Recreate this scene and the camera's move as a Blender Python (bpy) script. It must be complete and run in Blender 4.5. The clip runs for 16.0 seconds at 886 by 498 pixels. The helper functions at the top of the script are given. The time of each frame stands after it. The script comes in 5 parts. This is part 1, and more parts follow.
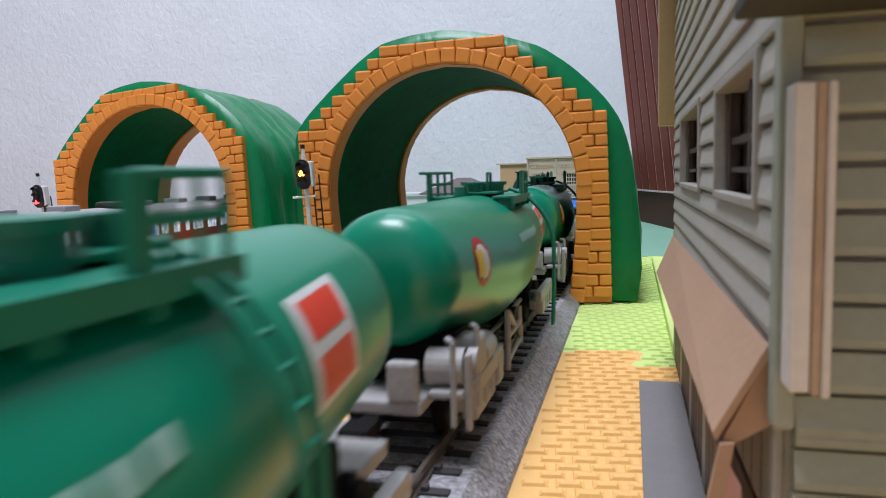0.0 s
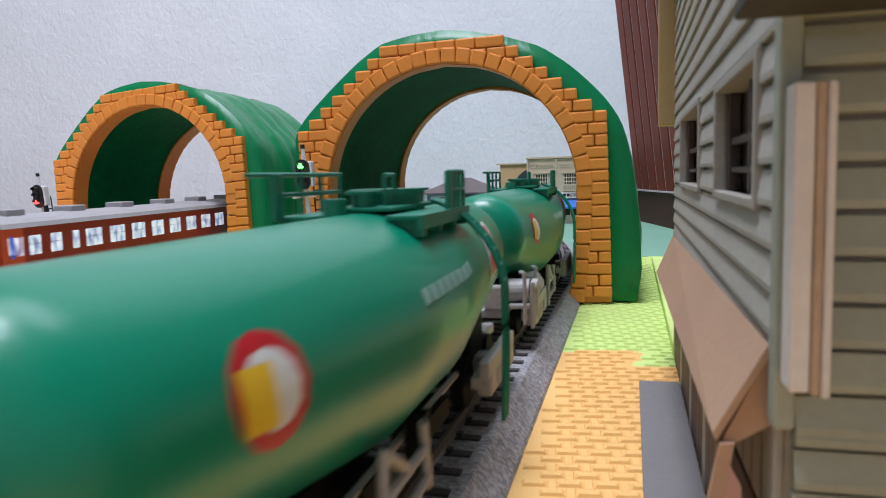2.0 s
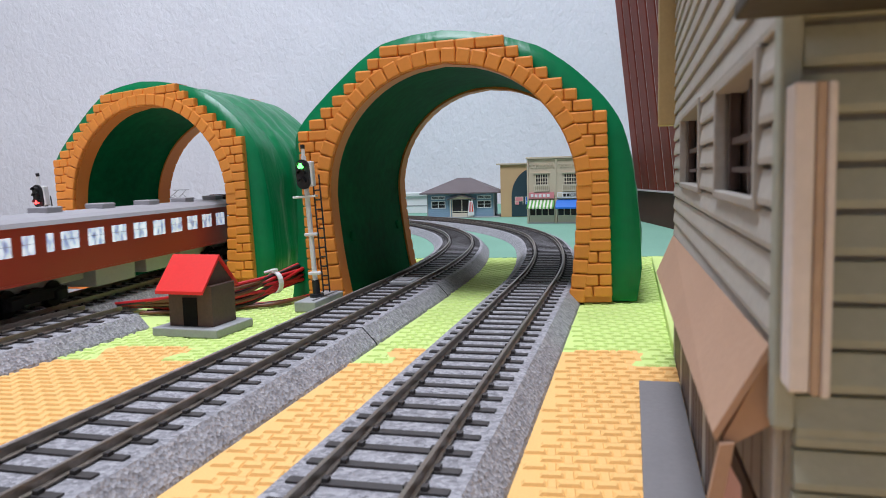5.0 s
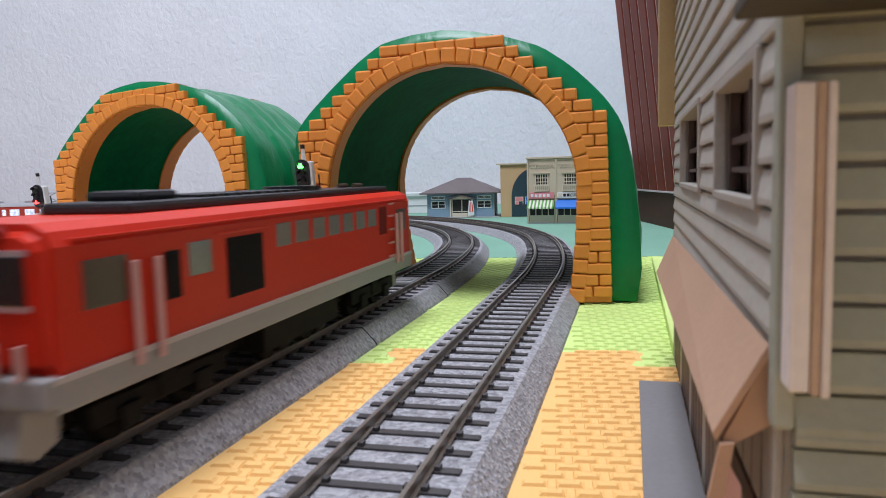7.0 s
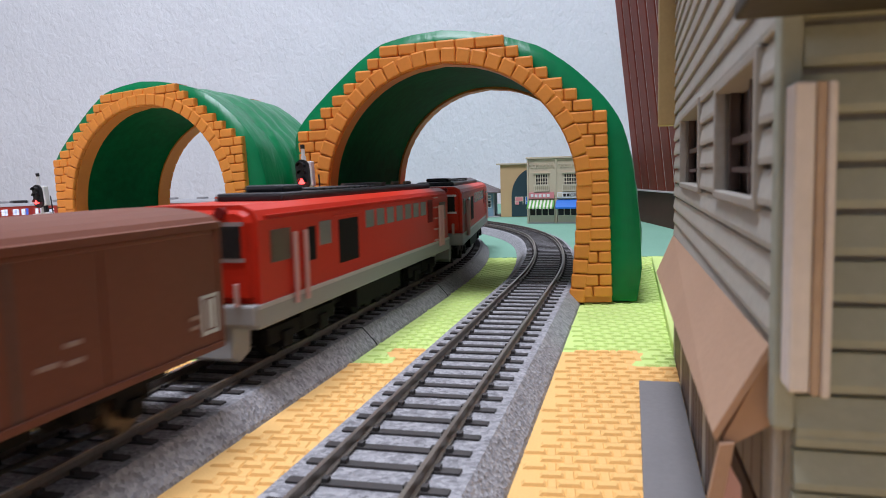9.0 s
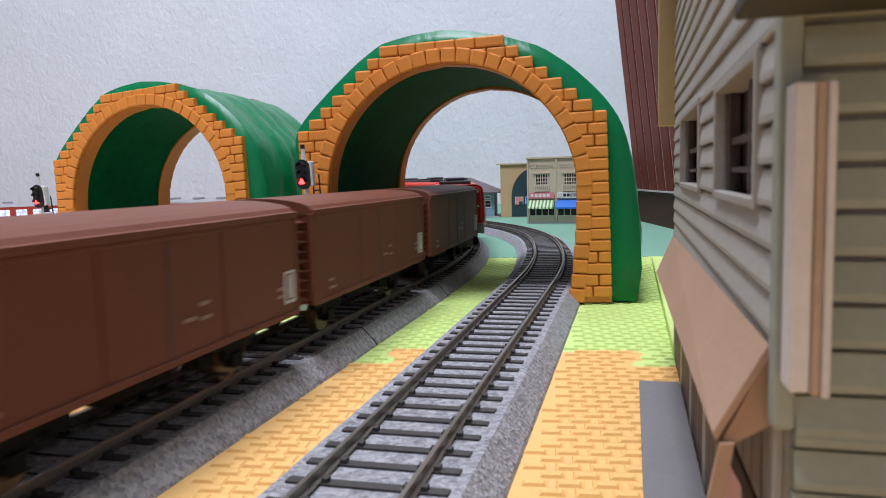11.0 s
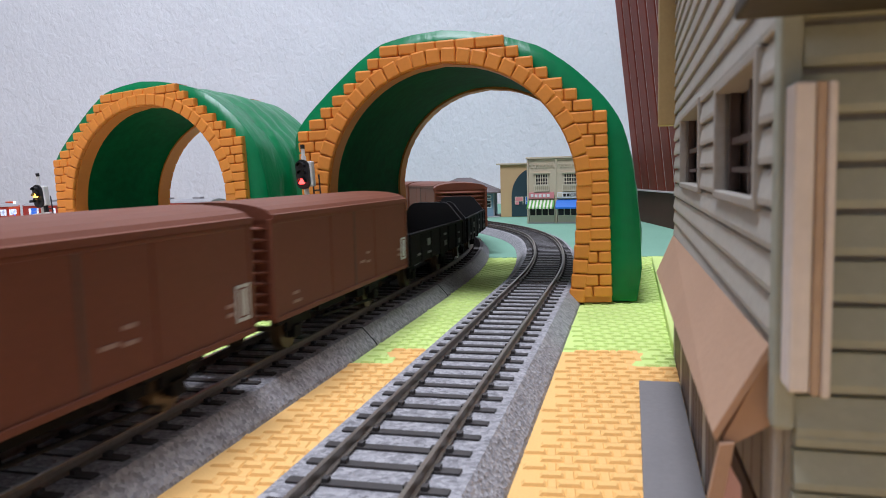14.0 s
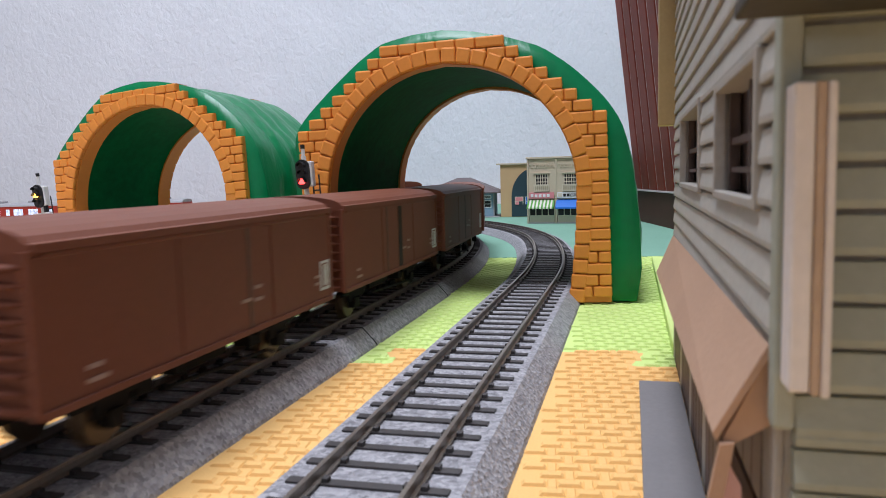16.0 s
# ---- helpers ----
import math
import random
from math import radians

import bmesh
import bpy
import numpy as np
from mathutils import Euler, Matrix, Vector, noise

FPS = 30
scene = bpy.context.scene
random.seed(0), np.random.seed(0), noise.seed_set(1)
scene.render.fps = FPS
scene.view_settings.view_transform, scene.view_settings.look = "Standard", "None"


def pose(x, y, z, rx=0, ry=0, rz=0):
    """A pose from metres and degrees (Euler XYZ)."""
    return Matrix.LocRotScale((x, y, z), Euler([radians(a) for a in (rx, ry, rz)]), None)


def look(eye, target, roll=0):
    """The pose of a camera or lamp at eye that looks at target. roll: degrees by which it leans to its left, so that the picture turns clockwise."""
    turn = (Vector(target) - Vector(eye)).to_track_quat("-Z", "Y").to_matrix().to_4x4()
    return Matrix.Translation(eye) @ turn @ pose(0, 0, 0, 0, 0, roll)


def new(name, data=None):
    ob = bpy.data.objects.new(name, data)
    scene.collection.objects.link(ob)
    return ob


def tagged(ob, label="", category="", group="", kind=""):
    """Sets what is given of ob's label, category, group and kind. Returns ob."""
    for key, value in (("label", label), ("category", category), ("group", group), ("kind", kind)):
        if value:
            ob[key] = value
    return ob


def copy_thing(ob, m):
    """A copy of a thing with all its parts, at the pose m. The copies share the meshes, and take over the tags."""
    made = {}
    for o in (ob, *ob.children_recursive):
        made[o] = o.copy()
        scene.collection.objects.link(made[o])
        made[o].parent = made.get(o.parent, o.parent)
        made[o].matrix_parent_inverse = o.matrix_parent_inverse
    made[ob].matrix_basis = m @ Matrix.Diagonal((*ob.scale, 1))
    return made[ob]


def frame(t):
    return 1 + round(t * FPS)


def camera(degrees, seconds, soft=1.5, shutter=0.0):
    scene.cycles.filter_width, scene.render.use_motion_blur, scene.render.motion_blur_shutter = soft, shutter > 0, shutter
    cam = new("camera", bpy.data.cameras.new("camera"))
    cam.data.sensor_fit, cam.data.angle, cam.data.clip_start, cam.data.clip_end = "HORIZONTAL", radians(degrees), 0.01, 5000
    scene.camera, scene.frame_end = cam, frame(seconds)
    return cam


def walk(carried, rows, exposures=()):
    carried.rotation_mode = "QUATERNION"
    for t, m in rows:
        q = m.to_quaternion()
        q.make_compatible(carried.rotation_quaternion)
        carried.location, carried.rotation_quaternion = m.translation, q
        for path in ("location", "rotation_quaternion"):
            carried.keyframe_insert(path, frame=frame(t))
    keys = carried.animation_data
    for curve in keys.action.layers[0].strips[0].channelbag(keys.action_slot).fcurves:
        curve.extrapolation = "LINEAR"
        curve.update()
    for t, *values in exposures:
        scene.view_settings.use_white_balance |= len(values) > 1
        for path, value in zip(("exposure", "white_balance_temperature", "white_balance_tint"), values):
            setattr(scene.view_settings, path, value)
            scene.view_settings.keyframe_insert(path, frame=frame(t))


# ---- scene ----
# Model railway on a play-mat layout, seen by a small standing camera.
# Plan: l = across the tracks (to the right), s = along them (away), in millimetres; z = 0 on the foam mat.
MM = 0.001
A = 14.513                      # heading of the tracks, degrees to the right of +y
UA, NA = (math.sin(radians(A)), math.cos(radians(A))), (math.cos(radians(A)), -math.sin(radians(A)))

cam = camera(62.5, 16.0, soft=0.9, shutter=0.6)
cam.data.dof.use_dof = True
cam.data.dof.focus_distance = 0.60
cam.data.dof.aperture_fstop = 70.0
EYE = (0.0, 0.0, 0.0572)
AIM = (0.0, math.cos(0.1002), 0.0572 - math.sin(0.1002))
walk(cam, [(0.0, look(EYE, AIM, -1.444)), (16.0, look(EYE, AIM, -1.444))], exposures=[(0.0, 0.0), (16.0, 0.0)])

# ---- light: a closed white room with two ceiling lights ----
world = bpy.data.worlds.new("room_air")
scene.world = world
world.use_nodes = True
world.node_tree.nodes["Background"].inputs[0].default_value = (0.75, 0.85, 1.0, 1)
world.node_tree.nodes["Background"].inputs[1].default_value = 0.05


def area_light(x, y, z, sx, sy, watts, colour):
    data = bpy.data.lights.new("ceiling_lamp", "AREA")
    data.shape, data.size, data.size_y, data.energy, data.color = "RECTANGLE", sx, sy, watts, colour
    ob = new("ceiling_lamp", data)
    ob.matrix_world = pose(x, y, z)
    return ob


area_light(-0.25, 0.05, 1.72, 0.62, 0.62, 39.0, (0.82, 0.85, 1.0))
area_light(0.10, 1.0, 1.72, 0.9, 0.3, 8.0, (0.80, 0.86, 1.0))


# ---- materials ----
def material(name, colour, rough=0.5, metal=0.0, vary=0.12, grain=900.0, bump=0.15, stain=40.0, emit=None, coat=0.0, spec=0.5, island=0.0, obj=0.0):
    m = bpy.data.materials.new(name)
    m.use_nodes = True
    nt = m.node_tree
    b = nt.nodes["Principled BSDF"]
    b.inputs["Roughness"].default_value, b.inputs["Metallic"].default_value = rough, metal
    b.inputs["Coat Weight"].default_value = coat
    b.inputs["Specular IOR Level"].default_value = spec
    tc = nt.nodes.new("ShaderNodeTexCoord")
    fine, wide = nt.nodes.new("ShaderNodeTexNoise"), nt.nodes.new("ShaderNodeTexNoise")
    fine.inputs["Scale"].default_value, wide.inputs["Scale"].default_value = grain, stain
    fine.inputs["Detail"].default_value = wide.inputs["Detail"].default_value = 4
    for nd in (fine, wide):
        nt.links.new(tc.outputs["Object"], nd.inputs["Vector"])
    add = nt.nodes.new("ShaderNodeMath")
    add.operation = "ADD"
    nt.links.new(fine.outputs["Fac"], add.inputs[0])
    nt.links.new(wide.outputs["Fac"], add.inputs[1])
    last = add.outputs[0]
    for amount, kind, socket in ((island, "ShaderNodeNewGeometry", "Random Per Island"), (obj, "ShaderNodeObjectInfo", "Random")):
        if amount:
            src, mul, plus = nt.nodes.new(kind), nt.nodes.new("ShaderNodeMath"), nt.nodes.new("ShaderNodeMath")
            mul.operation, plus.operation = "MULTIPLY_ADD", "ADD"
            mul.inputs[1].default_value, mul.inputs[2].default_value = amount, -amount / 2
            nt.links.new(src.outputs[socket], mul.inputs[0])
            nt.links.new(last, plus.inputs[0])
            nt.links.new(mul.outputs[0], plus.inputs[1])
            last = plus.outputs[0]
    ramp = nt.nodes.new("ShaderNodeMapRange")
    ramp.inputs["From Min"].default_value, ramp.inputs["From Max"].default_value = 0.6, 1.4
    ramp.inputs["To Min"].default_value, ramp.inputs["To Max"].default_value = 1 - vary, 1 + vary
    nt.links.new(last, ramp.inputs["Value"])
    mix = nt.nodes.new("ShaderNodeVectorMath")
    mix.operation = "SCALE"
    mix.inputs[0].default_value = colour
    nt.links.new(ramp.outputs[0], mix.inputs["Scale"])
    nt.links.new(mix.outputs[0], b.inputs["Base Color"])
    if bump:
        bp = nt.nodes.new("ShaderNodeBump")
        bp.inputs["Strength"].default_value, bp.inputs["Distance"].default_value = bump, 0.0004
        nt.links.new(fine.outputs["Fac"], bp.inputs["Height"])
        nt.links.new(bp.outputs[0], b.inputs["Normal"])
    if emit:
        b.inputs["Emission Color"].default_value = (*emit[:3], 1)
        b.inputs["Emission Strength"].default_value = emit[3]
    return m


def speckled(name, dark, light, scale, rough=0.85, bump=0.6, bump_scale=None):
    """Granular stone: two tones mixed by cells and noise."""
    m = material(name, light, rough, bump=0, vary=0.1)
    nt = m.node_tree
    b = nt.nodes["Principled BSDF"]
    tc = next(nd for nd in nt.nodes if nd.type == "TEX_COORD")
    vor, noi = nt.nodes.new("ShaderNodeTexVoronoi"), nt.nodes.new("ShaderNodeTexNoise")
    vor.inputs["Scale"].default_value, noi.inputs["Scale"].default_value = scale, scale * 0.35
    noi.inputs["Detail"].default_value = 6
    for nd in (vor, noi):
        nt.links.new(tc.outputs["Object"], nd.inputs["Vector"])
    sep = nt.nodes.new("ShaderNodeSeparateColor")
    nt.links.new(vor.outputs["Color"], sep.inputs[0])
    av = nt.nodes.new("ShaderNodeMath")
    av.operation = "MULTIPLY_ADD"
    av.inputs[1].default_value = 0.55
    nt.links.new(sep.outputs[0], av.inputs[0])
    sc = nt.nodes.new("ShaderNodeMath")
    sc.operation = "MULTIPLY"
    sc.inputs[1].default_value = 0.6
    nt.links.new(noi.outputs["Fac"], sc.inputs[0])
    nt.links.new(sc.outputs[0], av.inputs[2])
    mix = nt.nodes.new("ShaderNodeMix")
    mix.data_type = "RGBA"
    mix.inputs["A"].default_value, mix.inputs["B"].default_value = (*dark, 1), (*light, 1)
    nt.links.new(av.outputs[0], mix.inputs["Factor"])
    nt.links.new(mix.outputs["Result"], b.inputs["Base Color"])
    bp = nt.nodes.new("ShaderNodeBump")
    bp.inputs["Strength"].default_value, bp.inputs["Distance"].default_value = bump, 0.0006
    nt.links.new(vor.outputs["Distance"], bp.inputs["Height"])
    nt.links.new(bp.outputs[0], b.inputs["Normal"])
    return m


def wallpaper(name, colour, scale):
    m = material(name, colour, 0.85, bump=0, vary=0.07, stain=9.0, grain=160.0)
    nt = m.node_tree
    tc = next(nd for nd in nt.nodes if nd.type == "TEX_COORD")
    a, b = nt.nodes.new("ShaderNodeTexNoise"), nt.nodes.new("ShaderNodeBump")
    mp = nt.nodes.new("ShaderNodeMapping")
    mp.inputs["Scale"].default_value = (1.0, 1.0, 0.7)
    nt.links.new(tc.outputs["Object"], mp.inputs[0])
    nt.links.new(mp.outputs[0], a.inputs["Vector"])
    a.inputs["Scale"].default_value, a.inputs["Detail"].default_value, a.inputs["Distortion"].default_value = scale, 8, 0.6
    b.inputs["Strength"].default_value, b.inputs["Distance"].default_value = 0.58, 0.0042
    nt.links.new(a.outputs["Fac"], b.inputs["Height"])
    nt.links.new(b.outputs[0], nt.nodes["Principled BSDF"].inputs["Normal"])
    return m


def lit_pane(name):
    """A window of a lit car: a bright bluish interior broken by seats and posts."""
    m = material(name, (0.55, 0.62, 0.72), 0.2, bump=0)
    nt = m.node_tree
    tc = next(nd for nd in nt.nodes if nd.type == "TEX_COORD")
    noi, rmp = nt.nodes.new("ShaderNodeTexNoise"), nt.nodes.new("ShaderNodeValToRGB")
    mp = nt.nodes.new("ShaderNodeMapping")
    mp.inputs["Scale"].default_value = (320.0, 1.0, 170.0)
    nt.links.new(tc.outputs["Object"], mp.inputs[0])
    nt.links.new(mp.outputs[0], noi.inputs["Vector"])
    noi.inputs["Scale"].default_value = 1.0
    cr = rmp.color_ramp
    cr.elements[0].position, cr.elements[0].color = 0.36, (0.05, 0.10, 0.34, 1)
    cr.elements[1].position, cr.elements[1].color = 0.60, (0.82, 0.90, 1.0, 1)
    nt.links.new(noi.outputs["Fac"], rmp.inputs[0])
    nt.links.new(rmp.outputs[0], nt.nodes["Principled BSDF"].inputs["Emission Color"])
    nt.nodes["Principled BSDF"].inputs["Emission Strength"].default_value = 0.80
    return m


def fluted(m, scale, strength, depth):
    """Relief of long upright flutes on moulded plastic."""
    nt = m.node_tree
    tc = next(nd for nd in nt.nodes if nd.type == "TEX_COORD")
    mp, noi, bp = nt.nodes.new("ShaderNodeMapping"), nt.nodes.new("ShaderNodeTexNoise"), nt.nodes.new("ShaderNodeBump")
    mp.inputs["Scale"].default_value = scale
    nt.links.new(tc.outputs["Object"], mp.inputs[0])
    nt.links.new(mp.outputs[0], noi.inputs["Vector"])
    noi.inputs["Scale"].default_value, noi.inputs["Detail"].default_value, noi.inputs["Distortion"].default_value = 1.0, 4, 0.5
    bp.inputs["Strength"].default_value, bp.inputs["Distance"].default_value = strength, depth
    nt.links.new(noi.outputs["Fac"], bp.inputs["Height"])
    nt.links.new(bp.outputs[0], nt.nodes["Principled BSDF"].inputs["Normal"])


WALL = wallpaper("wallpaper", (0.74, 0.76, 0.80), 95.0)
CEIL = material("ceiling_paper", (0.82, 0.82, 0.82), 0.9, vary=0.03)
TABLE = material("table_board", (0.42, 0.33, 0.24), 0.6, stain=8)
ORANGE = material("orange_plastic", (0.82, 0.29, 0.045), 0.42, vary=0.05, bump=0.05, obj=0.5)
ORANGE_IN = material("orange_plastic_rim", (0.76, 0.26, 0.045), 0.45, vary=0.05, bump=0.05)
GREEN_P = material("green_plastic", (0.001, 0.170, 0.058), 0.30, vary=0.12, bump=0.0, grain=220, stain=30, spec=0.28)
# the same plastic in the bore, with the tunnel's shade put into its colour
GREEN_SHADED = material("green_plastic_shaded_bore", (0.001, 0.112, 0.037), 0.6, vary=0.3, bump=0.12, grain=220, stain=30, spec=0.06)
fluted(GREEN_P, (90.0, 150.0, 26.0), 0.26, 0.0028)
# soffit board coloured dark to carry the shade under the eave
SOFFIT_SHADE = material("soffit_shade_tone", (0.055, 0.047, 0.032), 0.8, vary=0.15)
FOAM_O = material("orange_foam", (0.81, 0.485, 0.165), 0.75, vary=0.05, island=0.10, bump=0.25, grain=1500)
FOAM_G = material("lime_foam", (0.57, 0.72, 0.23), 0.75, vary=0.05, island=0.10, bump=0.25, grain=1500)
FELT = material("green_felt", (0.185, 0.37, 0.27), 0.95, vary=0.12, stain=12, grain=2500, bump=0.4)
CREAM = material("cream_sheet", (0.80, 0.66, 0.50), 0.6, vary=0.05, stain=10)
GRASS_S = material("printed_green", (0.30, 0.48, 0.16), 0.6, vary=0.1, stain=20)
INK = material("printed_line", (0.25, 0.16, 0.12), 0.7)
BALLAST = speckled("ballast_plastic", (0.085, 0.083, 0.09), (0.44, 0.435, 0.45), 1100)
TIE = material("tie_plastic", (0.042, 0.037, 0.035), 0.6, vary=0.25, obj=0.4)
RAIL = material("rail_metal", (0.24, 0.205, 0.17), 0.38, 0.7, vary=0.2)
CONCRETE = material("grey_plastic", (0.33, 0.34, 0.34), 0.7, vary=0.1, stain=60)
ASPHALT = material("grey_card", (0.185, 0.175, 0.172), 0.8, vary=0.08, stain=30)
TANK_G = material("tank_green", (0.0, 0.215, 0.120), 0.30, vary=0.03, bump=0.02, coat=0.1, spec=0.38)
TANK_D = material("tank_green_matt", (0.0, 0.17, 0.10), 0.4, vary=0.08)
GREY_BOGIE = material("bogie_grey", (0.37, 0.36, 0.35), 0.5, vary=0.2)
BLACK = material("black_plastic", (0.012, 0.012, 0.014), 0.45, vary=0.2)
BLACK_M = material("black_matt", (0.010, 0.0095, 0.0095), 0.7, vary=0.25, spec=0.1)
WHITE = material("white_plastic", (0.78, 0.78, 0.78), 0.4, vary=0.05)
SILVER = material("silver_trim", (0.62, 0.62, 0.64), 0.3, 0.6, vary=0.05)
RED_DECAL = material("red_decal", (0.70, 0.06, 0.03), 0.4, vary=0.05)
CRIMSON = material("crimson_decal", (0.45, 0.012, 0.02), 0.4, vary=0.05)
YELLOW = material("yellow_decal", (0.75, 0.50, 0.02), 0.4, vary=0.05)
PALE = material("pale_decal", (0.62, 0.66, 0.64), 0.5, vary=0.1)
LOCO_R = material("loco_red", (0.60, 0.030, 0.012), 0.4, vary=0.05, bump=0.03, spec=0.22)
LOCO_D = material("loco_dark_louvre", (0.20, 0.011, 0.009), 0.5, vary=0.1, spec=0.2)
LOCO_S = material("loco_pale_sill", (0.55, 0.50, 0.48), 0.45, vary=0.06)
LOCO_G = material("loco_grey", (0.33, 0.33, 0.32), 0.45, vary=0.06)
PINK = material("faded_rail", (0.62, 0.36, 0.33), 0.5, vary=0.05)
PANE_G = material("grey_pane", (0.20, 0.20, 0.19), 0.25, vary=0.15)
PANE_H = material("brown_pane", (0.085, 0.058, 0.045), 0.3, vary=0.2)
FAINT = material("faint_decal", (0.24, 0.43, 0.36), 0.5, vary=0.1)
DULL = material("dull_stamp", (0.15, 0.15, 0.15), 0.6, vary=0.2)
PANE_D = material("dark_pane", (0.03, 0.03, 0.03), 0.12, vary=0.2)
BROWN = material("boxcar_brown", (0.180, 0.062, 0.036), 0.5, vary=0.10, stain=25, bump=0.08, spec=0.2)
BROWN_D = material("door_gap", (0.012, 0.009, 0.008), 0.8)
STAMP = material("faint_stamp", (0.36, 0.24, 0.20), 0.6, vary=0.2)
BRASS = material("brass_wheel", (0.13, 0.095, 0.06), 0.45, 0.7, vary=0.2)
EMU_R = material("railcar_red", (0.36, 0.034, 0.022), 0.35, vary=0.05, bump=0.03)
EMU_O = material("railcar_orange", (0.70, 0.10, 0.04), 0.35, vary=0.05)
ROOF_G = material("railcar_roof", (0.33, 0.32, 0.33), 0.55, vary=0.08)
LIT = lit_pane("lit_pane")
BLUE_SEAT = material("blue_blind", (0.02, 0.12, 0.55), 0.4, emit=(0.03, 0.16, 0.75, 0.5))
HEADLIGHT = material("headlight", (1, 1, 1), 0.2, emit=(0.95, 0.97, 1.0, 9.0))
LAMP_Y = material("amber_lens", (1.0, 0.55, 0.05), 0.3, emit=(1.0, 0.52, 0.06, 6.0))
LAMP_G = material("green_lens", (0.1, 1.0, 0.2), 0.3, emit=(0.10, 1.0, 0.13, 5.0))
LAMP_R = material("red_lens", (1.0, 0.05, 0.04), 0.3, emit=(1.0, 0.05, 0.05, 5.0))
SIDING = material("painted_siding", (0.43, 0.41, 0.355), 0.8, vary=0.10, stain=60, grain=700, bump=0.3, obj=0.5)
SIDING_F = material("front_siding", (0.37, 0.385, 0.305), 0.8, vary=0.10, stain=60, grain=700, bump=0.3, obj=0.5)
TRIM = material("siding_trim", (0.38, 0.35, 0.30), 0.8, vary=0.1)
TAN = material("tan_board", (0.42, 0.30, 0.13), 0.75, vary=0.08, stain=50)
CARD = material("brown_card", (0.47, 0.29, 0.185), 0.8, vary=0.06, stain=60, bump=0.15)
PLY_W = material("ply_face", (0.76, 0.69, 0.63), 0.75, vary=0.08, stain=80)
PLY_B = material("ply_core", (0.50, 0.36, 0.25), 0.8, vary=0.1, stain=80)
DARKWOOD = material("dark_wood", (0.085, 0.052, 0.038), 0.6, vary=0.25, stain=80, obj=0.5)
CABINET = material("lacquered_slat", (0.17, 0.032, 0.018), 0.5, vary=0.2, stain=20, obj=0.3, spec=0.12)
CAB_BASE = material("cabinet_base", (0.075, 0.036, 0.026), 0.6, vary=0.2, spec=0.15)
CAB_GAP = material("slat_edge", (0.52, 0.47, 0.47), 0.4, vary=0.1)
HUT_RED = material("red_roof", (0.82, 0.035, 0.03), 0.4, vary=0.05)
HUT_BROWN = material("hut_wall", (0.10, 0.06, 0.045), 0.6, vary=0.2)
WIRE_R = material("red_cable", (0.50, 0.012, 0.02), 0.35, vary=0.1)
WIRE_K = material("black_cable", (0.02, 0.015, 0.015), 0.35, vary=0.1)
WIRE_B = material("brown_cable", (0.16, 0.055, 0.03), 0.4, vary=0.1)
SHOP_T = material("shop_wall", (0.55, 0.47, 0.34), 0.75, vary=0.05, stain=40)
SHOP_O = material("ochre_wall", (0.56, 0.37, 0.19), 0.75, vary=0.05, stain=40)
SHOP_D = material("deep_teal_panel", (0.018, 0.045, 0.058), 0.5, vary=0.1)
CREAM_W = material("cream_frame", (0.66, 0.60, 0.47), 0.6, vary=0.05)
AWN_G = material("awning_green", (0.10, 0.32, 0.05), 0.6, vary=0.05)
AWN_W = material("awning_white", (0.70, 0.70, 0.60), 0.6, vary=0.05)
AWN_B = material("awning_blue", (0.015, 0.16, 0.60), 0.55, vary=0.05)
SIGN_P = material("pink_sign", (0.72, 0.26, 0.28), 0.5, vary=0.04)
STN_B = material("station_blue", (0.22, 0.34, 0.44), 0.7, vary=0.08, obj=0.3)
STN_R = material("station_roof", (0.13, 0.105, 0.105), 0.6, vary=0.12, stain=60)


# ---- mesh tools (millimetres) ----
def part(name, bm, mat, parent=None, label="", smooth=False):
    """One mesh object from a bmesh in millimetres, under a thing or a part."""
    bmesh.ops.recalc_face_normals(bm, faces=bm.faces)
    for v in bm.verts:
        v.co *= MM
    me = bpy.data.meshes.new(name)
    bm.to_mesh(me)
    bm.free()
    return mesh_part(name, me, mat, parent, label, smooth)


def mesh_part(name, me, mat, parent=None, label="", smooth=False):
    for m in mat if isinstance(mat, (list, tuple)) else [mat]:
        if m.name not in [x.name for x in me.materials]:
            me.materials.append(m)
    if smooth:
        me.shade_smooth()
    ob = new(name, me)
    ob.parent = parent
    if label:
        tagged(ob, label)
    return ob


def thing(name, label, category, m=None, group="", kind=""):
    ob = new(name)
    ob.empty_display_size = 0.01
    if m is not None:
        ob.matrix_basis = m
    return tagged(ob, label, category, group, kind)


def box(bm, x0, x1, y0, y1, z0, z1, bevel=0.0, mat=0):
    m = Matrix.LocRotScale(((x0 + x1) / 2, (y0 + y1) / 2, (z0 + z1) / 2), None, (abs(x1 - x0), abs(y1 - y0), abs(z1 - z0)))
    made = bmesh.ops.create_cube(bm, size=1.0, matrix=m)["verts"]
    faces = {f for v in made for f in v.link_faces}
    for f in faces:
        f.material_index = mat
    if bevel:
        edges = {e for v in made for e in v.link_edges}
        out = bmesh.ops.bevel(bm, geom=list(edges), offset=bevel, segments=2, affect="EDGES", profile=0.5)
        for f in out["faces"]:
            f.material_index = mat
    return made


def cubes(*rows, bevel=0.0):
    bm = bmesh.new()
    for r in rows:
        box(bm, *r, bevel=bevel)
    return bm


def rod(bm, p, q, r, seg=8, r2=None):
    p, q = Vector(p), Vector(q)
    way = q - p
    m = Matrix.Translation((p + q) / 2) @ way.to_track_quat("Z", "Y").to_matrix().to_4x4()
    bmesh.ops.create_cone(bm, cap_ends=True, segments=seg, radius1=r, radius2=r if r2 is None else r2, depth=way.length, matrix=m)


